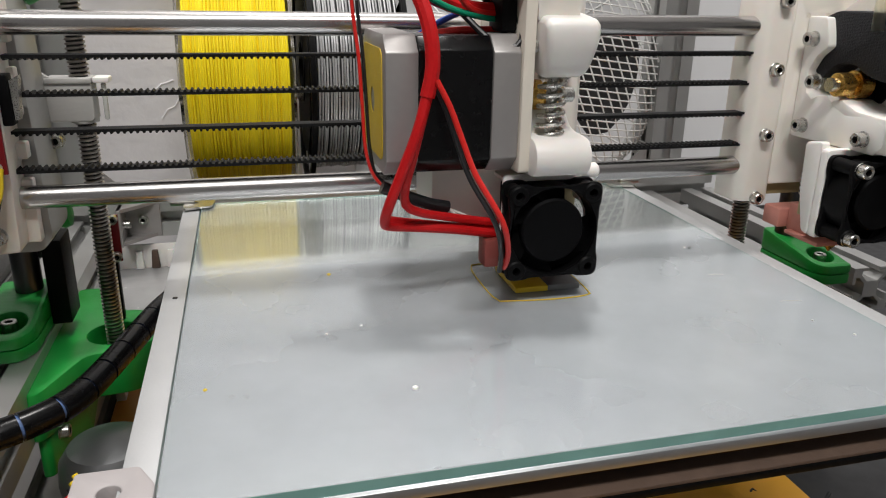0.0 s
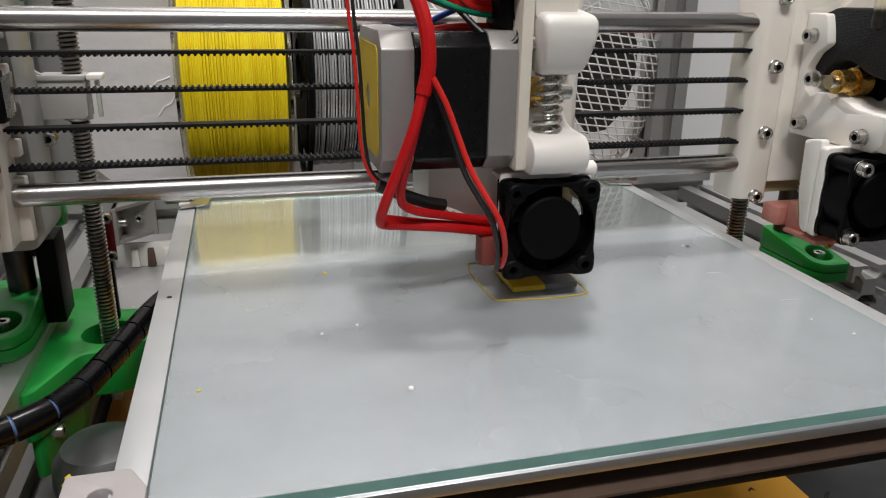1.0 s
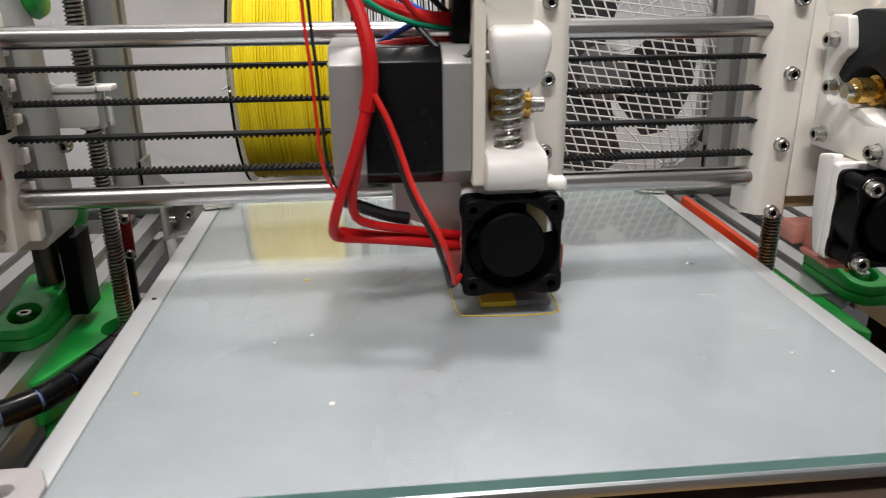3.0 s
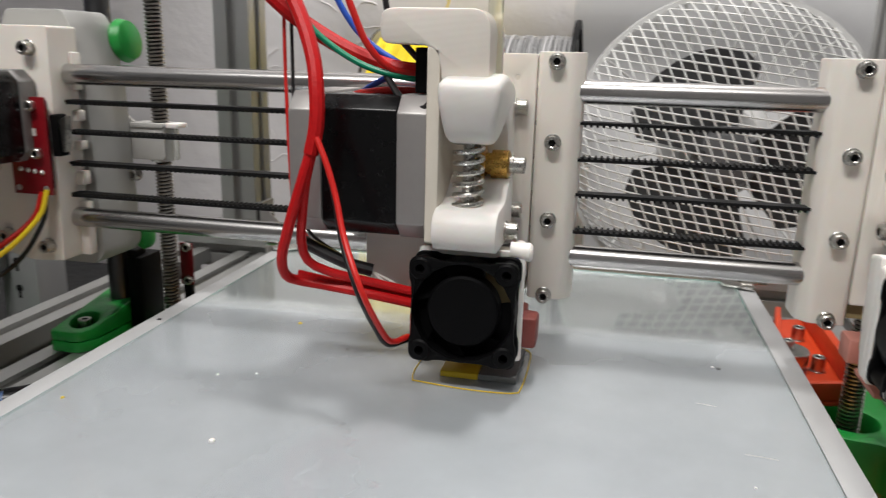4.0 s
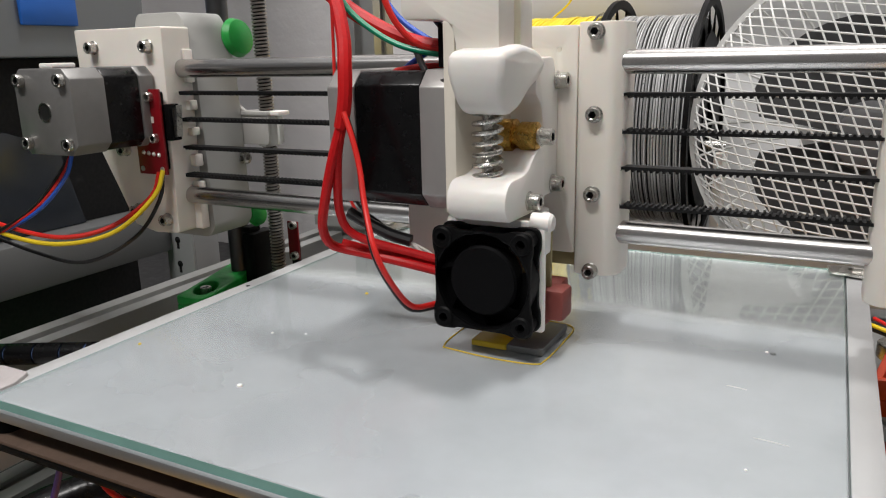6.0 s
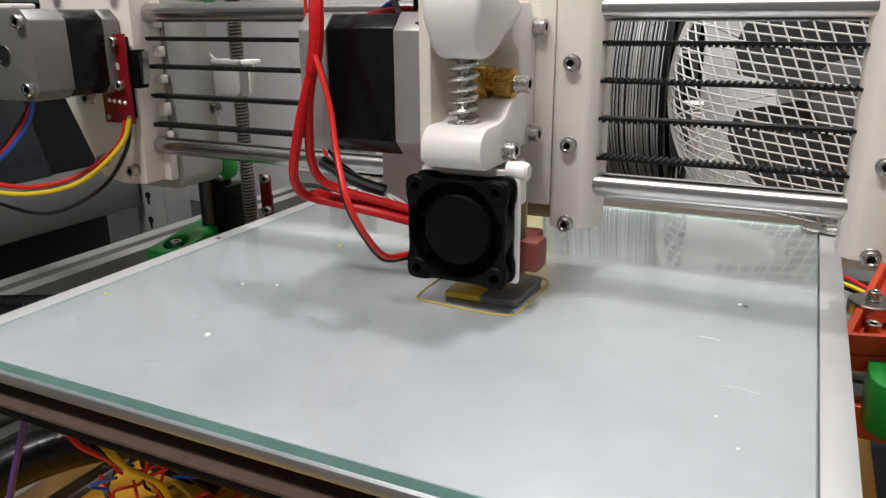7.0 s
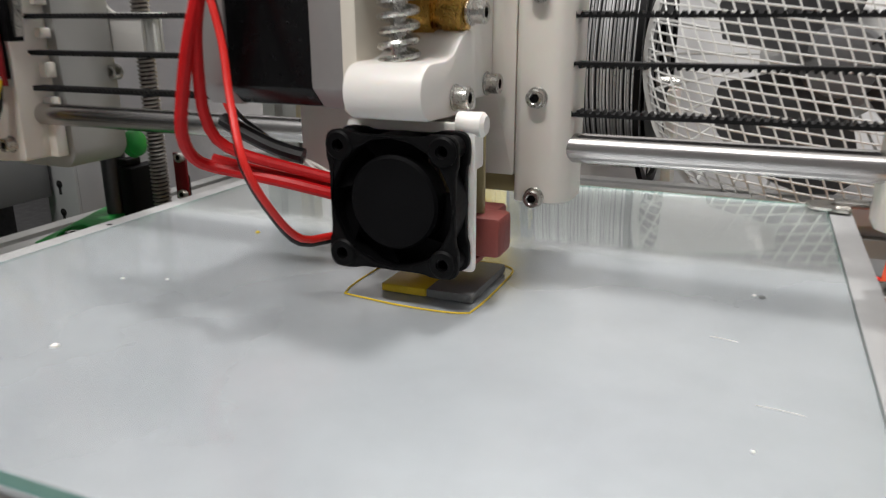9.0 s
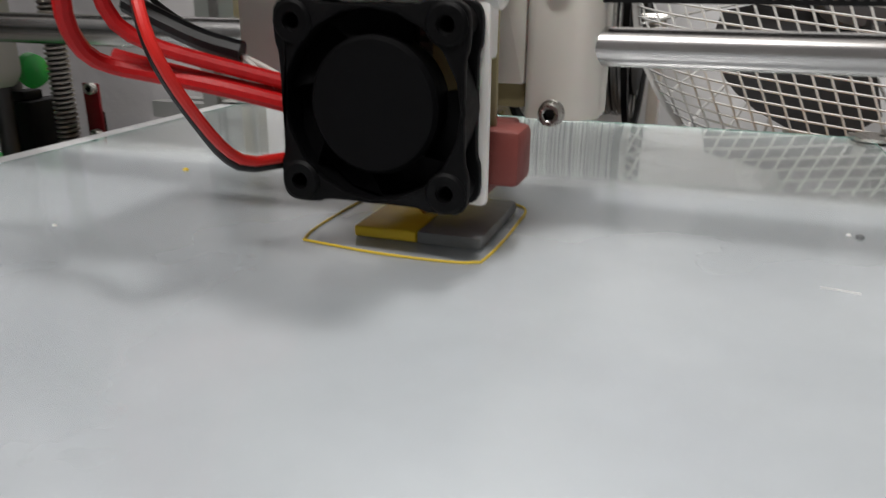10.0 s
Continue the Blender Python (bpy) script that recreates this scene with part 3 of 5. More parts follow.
part("rim", box(bmnew(), BX1 + 0.0008, 0.1133, BY0 - 0.001, BY1 + 0.002, -0.0042, -0.0008, 0.0004), RIM, bed, "aluminium side rim")
part("insulation_board", box(bmnew(), -0.1775, 0.1125, BY0 - 0.0010, BY1, -0.0176, -0.0163, 0.0002), CORK, bed, "brown wooden insulation board")
part("carrier_plate", box(bmnew(), -0.1795, 0.1145, BY0 - 0.0012, BY1, -0.0205, -0.0178, 0.0004), BLACK, bed, "black carrier plate")
for x in (-0.171, 0.106):
    for y in (BY0 + 0.007, BY1 - 0.008):
        part("spacer", cyl(bmnew(), (x, y, -0.0162), (x, y, -0.0086), 0.005, 20), BLACK, bed, "black rubber spacer")
for x, y in ((-0.1733, -0.0244), (0.1085, -0.150)):
    part("rivet", cyl(bmnew(), (x, y, -0.0009), (x, y, -0.0006), 0.0011, 12), DARK, bed)
glassplate = solid("glass_plate", box(bmnew(), BX0, BX1, BY0, BY1, -0.0040, 0.0, 0.0003, 1), [GLASS, TEAL], (-0.0325, -0.02, -0.0043), "clear glass sheet with green cut edges on the bed", "glass sheet", smooth=False)
for poly in glassplate.data.polygons:
    if abs(poly.normal.z) < 0.3:
        poly.material_index = 1
glassplate.visible_shadow = False

for x, y, dx, dy0 in ((0.078, -0.085, 0.010, -0.001), (0.066, -0.050, 0.007, -0.001)):
    part("film_streak", sweep(bmnew(), smooth_line([(x, y, 0.0001), (x + dx * 0.5, y + dy0 * 0.3, 0.0001), (x + dx, y + dy0, 0.00005)]), 0.00009, 5), WHITEWIRE, glassplate, "faint white streak")

# holders at the corners of the glass
clip = thing("bed_clip", (-0.176, -0.150, -0.0085), "pale grey printed corner holder with a hole", "clip", "bed clips")
part("block", prism(bmnew(), "z", -0.0081, 0.0008, rounded([(-0.190, -0.1675), (-0.1687, -0.1675), (-0.1687, -0.1560), (-0.1735, -0.1470), (-0.190, -0.1470)], 0.0015), [(-0.1800, -0.1575, 0.0030)], 0.0006), material("pale_printed_clip", (0.42, 0.39, 0.39), 0.5, layers=0.15), clip)
for x in (-0.172, 0.1065):
    c = thing("bed_clip", (x, 0.115, -0.0008), "bent steel clip holding the rear of the glass", "clip", "bed clips")
    s = 1 if x < 0 else -1
    part("spring_plate", prism(bmnew(), "z", 0.0003, 0.0016, rounded([(x - s * 0.006, 0.106), (x + s * 0.010, 0.110), (x + s * 0.012, 0.122), (x - s * 0.006, 0.126)], 0.002), [(x, 0.118, 0.002)]), ZINC, c)
    part("bend", box(bmnew(), x - 0.006, x + 0.006, 0.1235, 0.126, -0.010, 0.0016, 0.0006), ZINC, c)
    part("ear", box(bmnew(), min(x, x - s * 0.014), max(x, x - s * 0.014), 0.116, 0.1262, 0.0004, 0.0030, 0.0008), ZINC, c)

# the print on the glass
pr = thing("test_print", (-0.02, -0.0375, 0.0), "half-finished two-colour test print, yellow and grey, on the glass", "test print")
part("yellow_block", box(bmnew(), -0.0310, -0.0160, -0.0530, -0.0245, 0.0003, 0.0028, 0.0004), YELLOWPLA, pr, "yellow printed block")
part("grey_block", box(bmnew(), -0.0158, -0.0010, -0.0530, -0.0215, 0.0003, 0.0030, 0.0004), GREYPLA, pr, "grey printed block")
part("skirt", sweep(bmnew(), smooth_line([(-0.0404, -0.0595, 0.0003), (-0.0197, -0.0620, 0.0003), (-0.0017, -0.0610, 0.0003), (0.0014, -0.0555, 0.0003), (0.0018, -0.0315, 0.0003), (0.0001, -0.0175, 0.0003), (-0.0111, -0.0145, 0.0003), (-0.0352, -0.0145, 0.0003), (-0.0412, -0.0195, 0.0003), (-0.0421, -0.0495, 0.0003), (-0.0404, -0.0595, 0.0003)]), 0.00030, 6), YELLOWPLA, pr, "thin yellow skirt line")
for x, y, r, m in ((0.0784, -0.0139, 0.0010, GREYPLA), (0.0762, -0.0128, 0.0006, WHITE2), (-0.1072, -0.0128, 0.0009, YELLOWPLA), (-0.091, -0.122, 0.0011, WHITE2), (-0.115, -0.075, 0.0006, WHITE2), (-0.101, -0.070, 0.0005, WHITE2), (-0.158, -0.108, 0.0007, YELLOWPLA), (0.085, -0.120, 0.0006, WHITE2), (0.078, -0.105, 0.0005, WHITE2)):
    solid("plastic_crumb", lathe(bmnew(), (x, y, 0.0), (0, 0, 1), [(r, 0.0), (r * 0.9, r * 0.5), (r * 0.4, r * 0.8)], 8), m, (x, y, 0.0), "tiny crumb of plastic on the glass", "crumb", "crumbs on the glass")

# ---- X gantry ----
ZU, ZL = 0.1097, 0.0397
gantry = thing("x_gantry", (-0.232, 0.0, 0.013), "gantry of two polished steel rods and four toothed belts", "gantry")
for z in (ZU, ZL):
    part("rod", cyl(bmnew(), (-0.2340, 0, z), (0.300, 0, z), 0.0049, 32), STEEL, gantry, "polished steel rod")


def belt(z, teeth):
    bm = bmnew()
    x0, pitch, n = -0.2450, 0.00253, 212
    s = 1 if teeth > 0 else -1
    box(bm, x0, x0 + n * pitch, -0.0036, 0.0036, z - 0.0006, z + 0.0006, 0)
    for i in range(n):
        x = x0 + i * pitch + 0.0004
        ring = []
        for dx, dz in ((0, 0.0005), (0.0004, 0.0015), (0.0011, 0.0015), (0.0015, 0.0005)):
            ring.append((bm.verts.new((x + dx, -0.0036, z + s * dz)), bm.verts.new((x + dx, 0.0036, z + s * dz))))
        for (a, b), (c, d) in zip(ring, ring[1:]):
            bm.faces.new((a, b, d, c))
        bm.faces.new([r[0] for r in ring])
        bm.faces.new([r[1] for r in ring])
    return part("belt", bm, RUBBER, gantry, "black toothed belt", smooth=False)


for z, s in ((0.0971, -1), (0.0819, 1), (0.0673, -1), (0.0510, 1)):
    belt(z, s)

# left end block with motor
front = [(-0.2970, 0.1317), (-0.2285, 0.1317), (-0.2320, 0.0195), (-0.2500, 0.0185), (-0.2660, 0.0220), (-0.2960, 0.0800)]
part("end_block", prism(bmnew(), "y", -0.0120, 0.0075, rounded(front, 0.0015), [], 0.0007), WHITE, gantry, "white printed end block")
bm = bmnew()
for z0, z1 in ((0.0195, 0.0470), (0.0555, 0.0625), (0.0730, 0.0775), (0.0870, 0.0925), (0.1020, 0.1200)):
    box(bm, -0.2345, -0.2270, 0.001, 0.0072, z0, z1, 0.0008)
part("belt_guide", bm, WHITE, gantry)
for x, z in ((-0.2393, 0.1215), (-0.2819, 0.1218), (-0.2394, 0.0270), (-0.2660, 0.0655), (-0.2620, 0.0310)):
    bolt((x, -0.0121, z), (0, -1, 0), gantry, BOLT_TALL)
# carriage on the leadscrew
zc = [(-0.2740, 0.1230), (-0.2680, 0.1400), (-0.2360, 0.1400), (-0.2320, 0.1340), (-0.2265, 0.1080), (-0.2240, 0.0190), (-0.2290, 0.0130), (-0.2640, 0.0130)]
part("z_carriage", prism(bmnew(), "y", 0.0077, 0.0400, rounded(zc, 0.003), [(-0.2355, 0.1240, 0.0012)], 0.0008), PALEGREY, gantry, "pale grey printed carriage on the guide rod")
bm = bmnew()
prism(bm, "y", 0.0405, 0.0430, rounded([(-0.2420, 0.0640), (-0.2065, 0.0640), (-0.2065, 0.0835), (-0.2230, 0.0835), (-0.2290, 0.0880), (-0.2310, 0.1010), (-0.2420, 0.1010)], 0.003), (), 0.0005)
box(bm, -0.2260, -0.2062, 0.0395, 0.0540, 0.0812, 0.0838, 0.0006)
box(bm, -0.2420, -0.2215, 0.0432, 0.0535, 0.0640, 0.0810, 0.0006)
box(bm, -0.2214, -0.2065, 0.0530, 0.0550, 0.0640, 0.0810, 0.0004)
part("nut_holder", bm, material("grey_white_printed_plastic", (0.46, 0.45, 0.43), 0.5, vary=0.08, layers=0.3), gantry, "greyish white printed nut holder")
part("nut_flange", box(bmnew(), -0.2060, -0.1990, 0.042, 0.052, 0.0812, 0.0838, 0.0006), WHITE2, gantry)
part("rough_edge", box(bmnew(), -0.2030, -0.2010, 0.044, 0.047, 0.0640, 0.0810, 0.0008), material("clear_glue", (0.55, 0.55, 0.52), 0.25, bump=1.0, bump_scale=500), gantry)
bolt((-0.2370, 0.0404, 0.0935), (0, -1, 0), gantry, BOLT_TALL)
bolt((-0.2240, 0.0395, 0.0560), (0, -1, 0), gantry, BOLT_TALL)
part("nut_body", lathe(bmnew(), (-0.212, 0.047, 0.0630), (0, 0, 1), [(0.0054, 0), (0.0062, 0), (0.0062, 0.0178), (0.0054, 0.0178)], 24, True), PALEGREY, gantry)
part("knob", lathe(bmnew(), (-0.2330, 0.0450, 0.1255), (1, 0, 0.15), [(0.004, 0), (0.010, 0.001), (0.0115, 0.004), (0.0100, 0.008), (0.004, 0.0095)], 24), GREEN, gantry, "round green printed knob")
part("knob", lathe(bmnew(), (-0.2310, 0.0480, 0.0185), (1, 0, 0.1), [(0.003, 0), (0.0065, 0.001), (0.0075, 0.003), (0.0065, 0.006), (0.003, 0.007)], 24), GREEN, gantry, "round green printed knob")


def motor_parts(parent, pl, depth, seg=(0.011, 0.010), half=0.0212, mapx=None, metal=None):
    """Motor built along +w from its back face. pl(u, v, w) gives the world point."""
    fix = mapx or (lambda b: b)
    
    def octo(h, c):
        return [(-h, -c), (-c, -h), (c, -h), (h, -c), (h, c), (c, h), (-c, h), (-h, c)]

    def layer(h, c, w0, w1, bev):
        bm = bmnew()
        prism(bm, "z", w0, w1, octo(h, c), (), bev)
        for v in bm.verts:
            v.co = pl(*v.co)
        return fix(bm)
    c = half * 0.24
    part("end_cap", layer(half, half - c, 0, seg[0], 0.0007), metal or ALU, parent, "cast aluminium motor end cap")
    part("stator", layer(half - 0.0006, half - c * 0.9, seg[0], depth - seg[1], 0.0008), BLACKGLOSS, parent, "glossy black motor body")
    part("end_cap", layer(half, half - c, depth - seg[1], depth, 0.0007), metal or ALU, parent, "cast aluminium motor end cap")


xm = thing("x_motor", (-0.2585, -0.038, 0.069), "silver and black stepper motor on the gantry's end block", "motor", "axis motors")
motor_parts(xm, lambda u, v, w: Vector((-0.2585 + u, -0.0640 + w, 0.0905 + v)), 0.0515, (0.020, 0.010), metal=material("dull_cast_aluminium", (0.24, 0.235, 0.23), 0.45, 0.5, vary=0.08, scale=200, bump=0.08, bump_scale=900))
for u in (-1, 1):
    for v in (-1, 1):
        bolt((-0.2585 + u * 0.0155, -0.0641, 0.0905 + v * 0.0155), (0, -1, 0), xm, BOLT_BIG)
# dark disc on the face stands for the hole's shade
part("bearing_hole", cyl(bmnew(), (-0.2585, -0.0642, 0.0905), (-0.2585, -0.0636, 0.0905), 0.0040, 24), RECESS_SHADE, xm, "bearing hole drawn as a dark disc for its shade")
part("bearing_ring", lathe(bmnew(), (-0.2585, -0.0640, 0.0905), (0, -1, 0), [(0.0040, -0.0002), (0.0040, 0.0004), (0.0048, 0.0004), (0.0048, -0.0002)], 24, True), ZINC, xm)
part("lug", box(bmnew(), -0.2640, -0.2530, -0.0600, -0.0470, 0.1118, 0.1142, 0.0008), WHITE2, xm, "clear plastic connector lug")

es = thing("endstop_board", (-0.238, -0.016, 0.053), "red endstop circuit board with solder pads on the end block", "circuit board", "endstop boards")
board = part("board", box(bmnew(), -0.2485, -0.2275, -0.0175, -0.0160, 0.0535, 0.0995, 0.0003), PCB, es)
bolt((-0.2340, -0.0176, 0.0955), (0, -1, 0), es, BOLT_BARE)
bolt((-0.2330, -0.0176, 0.0735), (0, -1, 0), es, BOLT_BARE)
for z in (0.0895, 0.0835, 0.0775):
    part("solder_joint", lathe(bmnew(), (-0.2400, -0.0176, z), (0, -1, 0), [(0.0014, 0), (0.0012, 0.0006), (0.0004, 0.0012)], 12), SOLDER, board)
for i in range(4):
    part("solder_joint", lathe(bmnew(), (-0.2435 + i * 0.0038, -0.0176, 0.0655 - i * 0.0004), (0, -1, 0), [(0.0013, 0), (0.0010, 0.0006), (0.0003, 0.0012)], 12), SOLDER, board)
for x in (-0.2455, -0.2305):
    part("pad", lathe(bmnew(), (x, -0.0176, 0.0565), (0, -1, 0), [(0.0015, 0), (0.0014, 0.0004)], 14), SOLDER, board)
part("mark", box(bmnew(), -0.2355, -0.2330, -0.0178, -0.0175, 0.0815, 0.0850, 0), WHITEWIRE, board, "pale printed mark")
part("switch", box(bmnew(), -0.2270, -0.2232, -0.0155, -0.0080, 0.0720, 0.0915, 0.0006), BLACK, es, "black microswitch")
part("lever", prism(bmnew(), "y", -0.0135, -0.0095, [(-0.2230, 0.0890), (-0.2195, 0.0910), (-0.2212, 0.0740), (-0.2228, 0.0740)]), ZINC, es)
part("standoff", box(bmnew(), -0.2460, -0.2300, -0.0159, -0.0122, 0.0560, 0.0980, 0.0004), BLACK, es)
wire("wire", [(-0.2330, -0.0180, 0.0550), (-0.2360, -0.0230, 0.0420), (-0.2500, -0.0380, 0.0280), (-0.2720, -0.0500, 0.0220), (-0.3020, -0.0560, 0.0240), (-0.3500, -0.0600, 0.0330)], 0.0013, REDWIRE, es, "red wire")
wire("wire", [(-0.2300, -0.0180, 0.0560), (-0.2320, -0.0240, 0.0430), (-0.2450, -0.0400, 0.0260), (-0.2700, -0.0520, 0.0190), (-0.3020, -0.0580, 0.0200), (-0.3500, -0.0620, 0.0300)], 0.0013, YELLOWWIRE, es, "yellow wire")
wire("wire", [(-0.2315, -0.0170, 0.0545), (-0.2330, -0.0200, 0.0400), (-0.2440, -0.0300, 0.0200), (-0.2680, -0.0450, 0.0070), (-0.3000, -0.0520, 0.0110), (-0.3500, -0.0600, 0.0250)], 0.0011, BLACKWIRE, es, "black wire")

es.location.x -= 0.0025 * UNIT

# ---- print heads ----


def print_head(ox, s, idler_mat, sock_mat, label, bolts_on_fan, wired):
    def fx(bm):
        for v in bm.verts:
            v.co.x = ox + s * v.co.x
        if s < 0:
            bmesh.ops.reverse_faces(bm, faces=bm.faces)
        return bm

    def P3(x, y, z):
        return Vector((ox + s * x, y, z))
    head = thing("print_head", (ox + s * -0.02, -0.035, 0.003), label, "print head", "print heads")

    def cp(name, bm, mat, lab="", parent=None, smooth=True):
        return part(name, fx(bm), mat, parent or head, lab, smooth)

    def cb(p, d, me=None):
        return bolt(P3(*p), (s * d[0], d[1], d[2]), head, me)
    # carriage
    cp("carriage_block", prism(bmnew(), "z", 0.0215, 0.1255, rounded([(-0.0076, -0.0080), (0.0068, -0.0080), (0.0112, -0.0030), (0.0112, 0.0130), (-0.0076, 0.0130)], 0.0025), (), 0.0006), WHITE, "white printed carriage clamp")
    cp("back_plate", prism(bmnew(), "y", -0.0062, 0.0130, rounded([(-0.0430, 0.0300), (-0.0080, 0.0300), (-0.0080, 0.1245), (-0.0430, 0.1245)], 0.001), [(-0.0160, 0.1150, 0.0010), (-0.0275, 0.1150, 0.0010)], 0.0005), WHITE, "white printed back plate")
    for x in (-0.0160, -0.0275):
        cp("hole_lining", cyl(bmnew(), (x, -0.0060, 0.1150), (x, -0.0050, 0.1150), 0.00101, 12), CREAM)
    cp("bearing_holder", box(bmnew(), -0.0420, -0.0085, -0.0030, 0.0120, 0.0235, 0.0298, 0.0005), OLIVE, "olive yellow bearing holder")
    for z in (0.1217, 0.0893, 0.0566, 0.0234):
        cb((0.0, -0.0081, z), (0, -1, 0))
    # motor mount and motor
    side = rounded([(-0.0625, 0.0560), (-0.0064, 0.0560), (-0.0064, 0.1180), (-0.0200, 0.1262), (-0.0625, 0.1262)], 0.0015)
    cp("motor_mount", prism(bmnew(), "x", -0.0405, -0.0358, side, (), 0.0006), CREAM if s > 0 else WHITE, "cream printed motor mount plate")
    if s > 0:
        cp("cable_hook", prism(bmnew(), "y", -0.0625, -0.0300, rounded([(-0.0575, 0.1264), (-0.0400, 0.1264), (-0.0356, 0.1200), (-0.0356, 0.1125), (-0.0185, 0.1125), (-0.0185, 0.1340), (-0.0220, 0.1385), (-0.0545, 0.1385), (-0.0575, 0.1365)], 0.004), (), 0.001), WHITE, "white printed cable hook")
    cp("lower_arm", prism(bmnew(), "y", -0.0400, -0.0100, [(-0.0700, 0.0556), (-0.0300, 0.0556), (-0.0300, 0.0260), (-0.0420, 0.0260), (-0.0440, 0.0290), (-0.0700, 0.0330)], (), 0.0006), WHITE, "white printed lower arm")

    def pl(u, v, w):
        return Vector((-0.0932 + w, -0.0345 + u, 0.0825 + v))
    motor_parts(head, pl, 0.0525, (0.0125, 0.0110), half=0.0265, mapx=fx)
    cp("motor_back_sheet", prism(bmnew(), "x", -0.0937, -0.0933, rounded([(-0.0555, 0.0615), (-0.0135, 0.0615), (-0.0135, 0.1035), (-0.0555, 0.1035)], 0.005), [(-0.0345, 0.0825, 0.005)]), YELLOWPLA if s > 0 else ALU, "thin yellow sheet with a hole on the motor's back")
    # idler lever, clamp, spring and gear
    cap = rounded([(-0.0715, 0.1150), (-0.0715, 0.1060), (-0.0670, 0.0945), (-0.0590, 0.0925), (-0.0500, 0.0945), (-0.0440, 0.1000), (-0.0340, 0.1040), (-0.0280, 0.1110), (-0.0360, 0.1150), (-0.0520, 0.1175)], 0.0045)
    if s < 0:
        cap = rounded([(-0.0100, 0.1140), (-0.0100, 0.0900), (-0.0165, 0.0850), (-0.0205, 0.0895), (-0.0250, 0.0932), (-0.0310, 0.0948), (-0.0380, 0.0935), (-0.0440, 0.0900), (-0.0540, 0.0880), (-0.0660, 0.0905), (-0.0780, 0.0980), (-0.0880, 0.1050), (-0.0880, 0.1130), (-0.0600, 0.1180), (-0.0200, 0.1180)], 0.003)
    lever = prism(bmnew(), "x", -0.0350, -0.0132, cap, (), 0.0028, 3) if s > 0 else prism(bmnew(), "x", -0.0420, -0.0205, cap, (), 0.0012, 2)
    if s > 0:
        for v in lever.verts:
            k = min(1.0, max(0.0, (0.108 - v.co.z) / 0.014)) * 0.22
            v.co.x = -0.0245 + (v.co.x + 0.0245) * (1 - k)
    low_y, low_z = (-0.0632, 0.0625) if s > 0 else (-0.0792, 0.0652)
    cp("idler_lever", lever, idler_mat, "charcoal fabric-textured lever" if s < 0 else "")
    low = rounded([(low_y + 0.0078 * math.cos(radians(a)), low_z + 0.0078 * math.sin(radians(a))) for a in range(250, 89, -20)] + [(low_y + 0.0092, low_z + 0.0080), (-0.0480, low_z + 0.0092), (-0.0420, 0.0765), (-0.0360, 0.0785), (-0.0310, 0.0770), (-0.0300, low_z - 0.0078), (-0.0450, low_z - 0.0078)], 0.002)
    rear = rounded([(-0.0310, 0.0570), (-0.0310, 0.0790), (-0.0270, 0.0800), (-0.0240, 0.0860), (-0.0260, 0.0940), (-0.0330, 0.0990), (-0.0320, 0.1120), (-0.0130, 0.1125), (-0.0066, 0.1010), (-0.0066, 0.0570)], 0.0025)
    if s < 0:
        rear = rounded([(-0.0066, 0.0560), (-0.0066, 0.1150), (-0.0190, 0.1150), (-0.0215, 0.1080), (-0.0231, 0.1014), (-0.0165, 0.0965), (-0.0120, 0.0890), (-0.0130, 0.0790), (-0.0175, 0.0758), (-0.0220, 0.0785), (-0.0279, 0.0790), (-0.0340, 0.0745), (-0.0418, 0.0716), (-0.0600, 0.0735), (-0.0660, 0.0700), (-0.0665, 0.0610), (-0.0620, 0.0565)], 0.0015)
    cp("extruder_body", prism(bmnew(), "x", -0.0300, -0.0160, rear, (), 0.0008), WHITE2, "bright white printed extruder body")
    if s < 0:
        cp("bearing_cap", lathe(bmnew(), (-0.0400, -0.0350, 0.0850), (1, 0, 0), [(0.0040, 0), (0.0105, 0.0005), (0.0105, 0.0060), (0.0040, 0.0065)], 28), BLACK, "black bearing cap")
    cp("clamp", prism(bmnew(), "x", -0.0375 if s < 0 else -0.0362, -0.0128 if s > 0 else -0.0162, low, (), 0.0010, 2), WHITE2, "bright white printed clamp")
    sy, sz = (-0.0565, 0.0700) if s > 0 else (-0.0700, 0.0722)
    cp("spring", sweep(bmnew(), helix((-0.0258, sy, sz), (-0.0258, sy, 0.0950), 0.0050, 6.5), 0.0010, 8), ZINC, "coiled steel spring")
    cp("spring_pin", cyl(bmnew(), (-0.0258, sy, 0.0680), (-0.0258, sy, 0.0970), 0.0022, 12), ZINC)
    cp("drive_gear", lathe(bmnew(), (-0.0300, -0.0360 if s > 0 else -0.0350, 0.0830 if s > 0 else 0.0850), (1, 0, 0), [(0.0065, 0.0), (0.0065, 0.0070), (0.0042, 0.0072), (0.0042, 0.0095), (0.0055, 0.0097), (0.0055, 0.0160), (0.0045, 0.0165)], 26), BRASS, "brass drive gear")
    cp("gear_shaft", cyl(bmnew(), (-0.0300, -0.0360 if s > 0 else -0.0350, 0.0830 if s > 0 else 0.0850), (-0.0095, -0.0360 if s > 0 else -0.0350, 0.0830 if s > 0 else 0.0850), 0.0032, 18), ZINC)
    if s > 0:
        cb((-0.0125, -0.0360, 0.0830), (1, 0, 0), BOLT_TALL)
        cb((-0.0158, -0.0085, 0.1030), (1, 0, 0), BOLT_TALL)
        cb((-0.0158, -0.0130, 0.0610), (1, 0, 0), BOLT_TALL)
        cb((-0.0127, -0.0480, 0.0600), (1, 0, 0), BOLT_TALL)
    else:
        cb((-0.0135, -0.0225, 0.0850), (1, 0, 0), BOLT_TALL)
        cb((-0.0160, -0.0130, 0.1045), (1, 0, 0), BOLT_TALL)
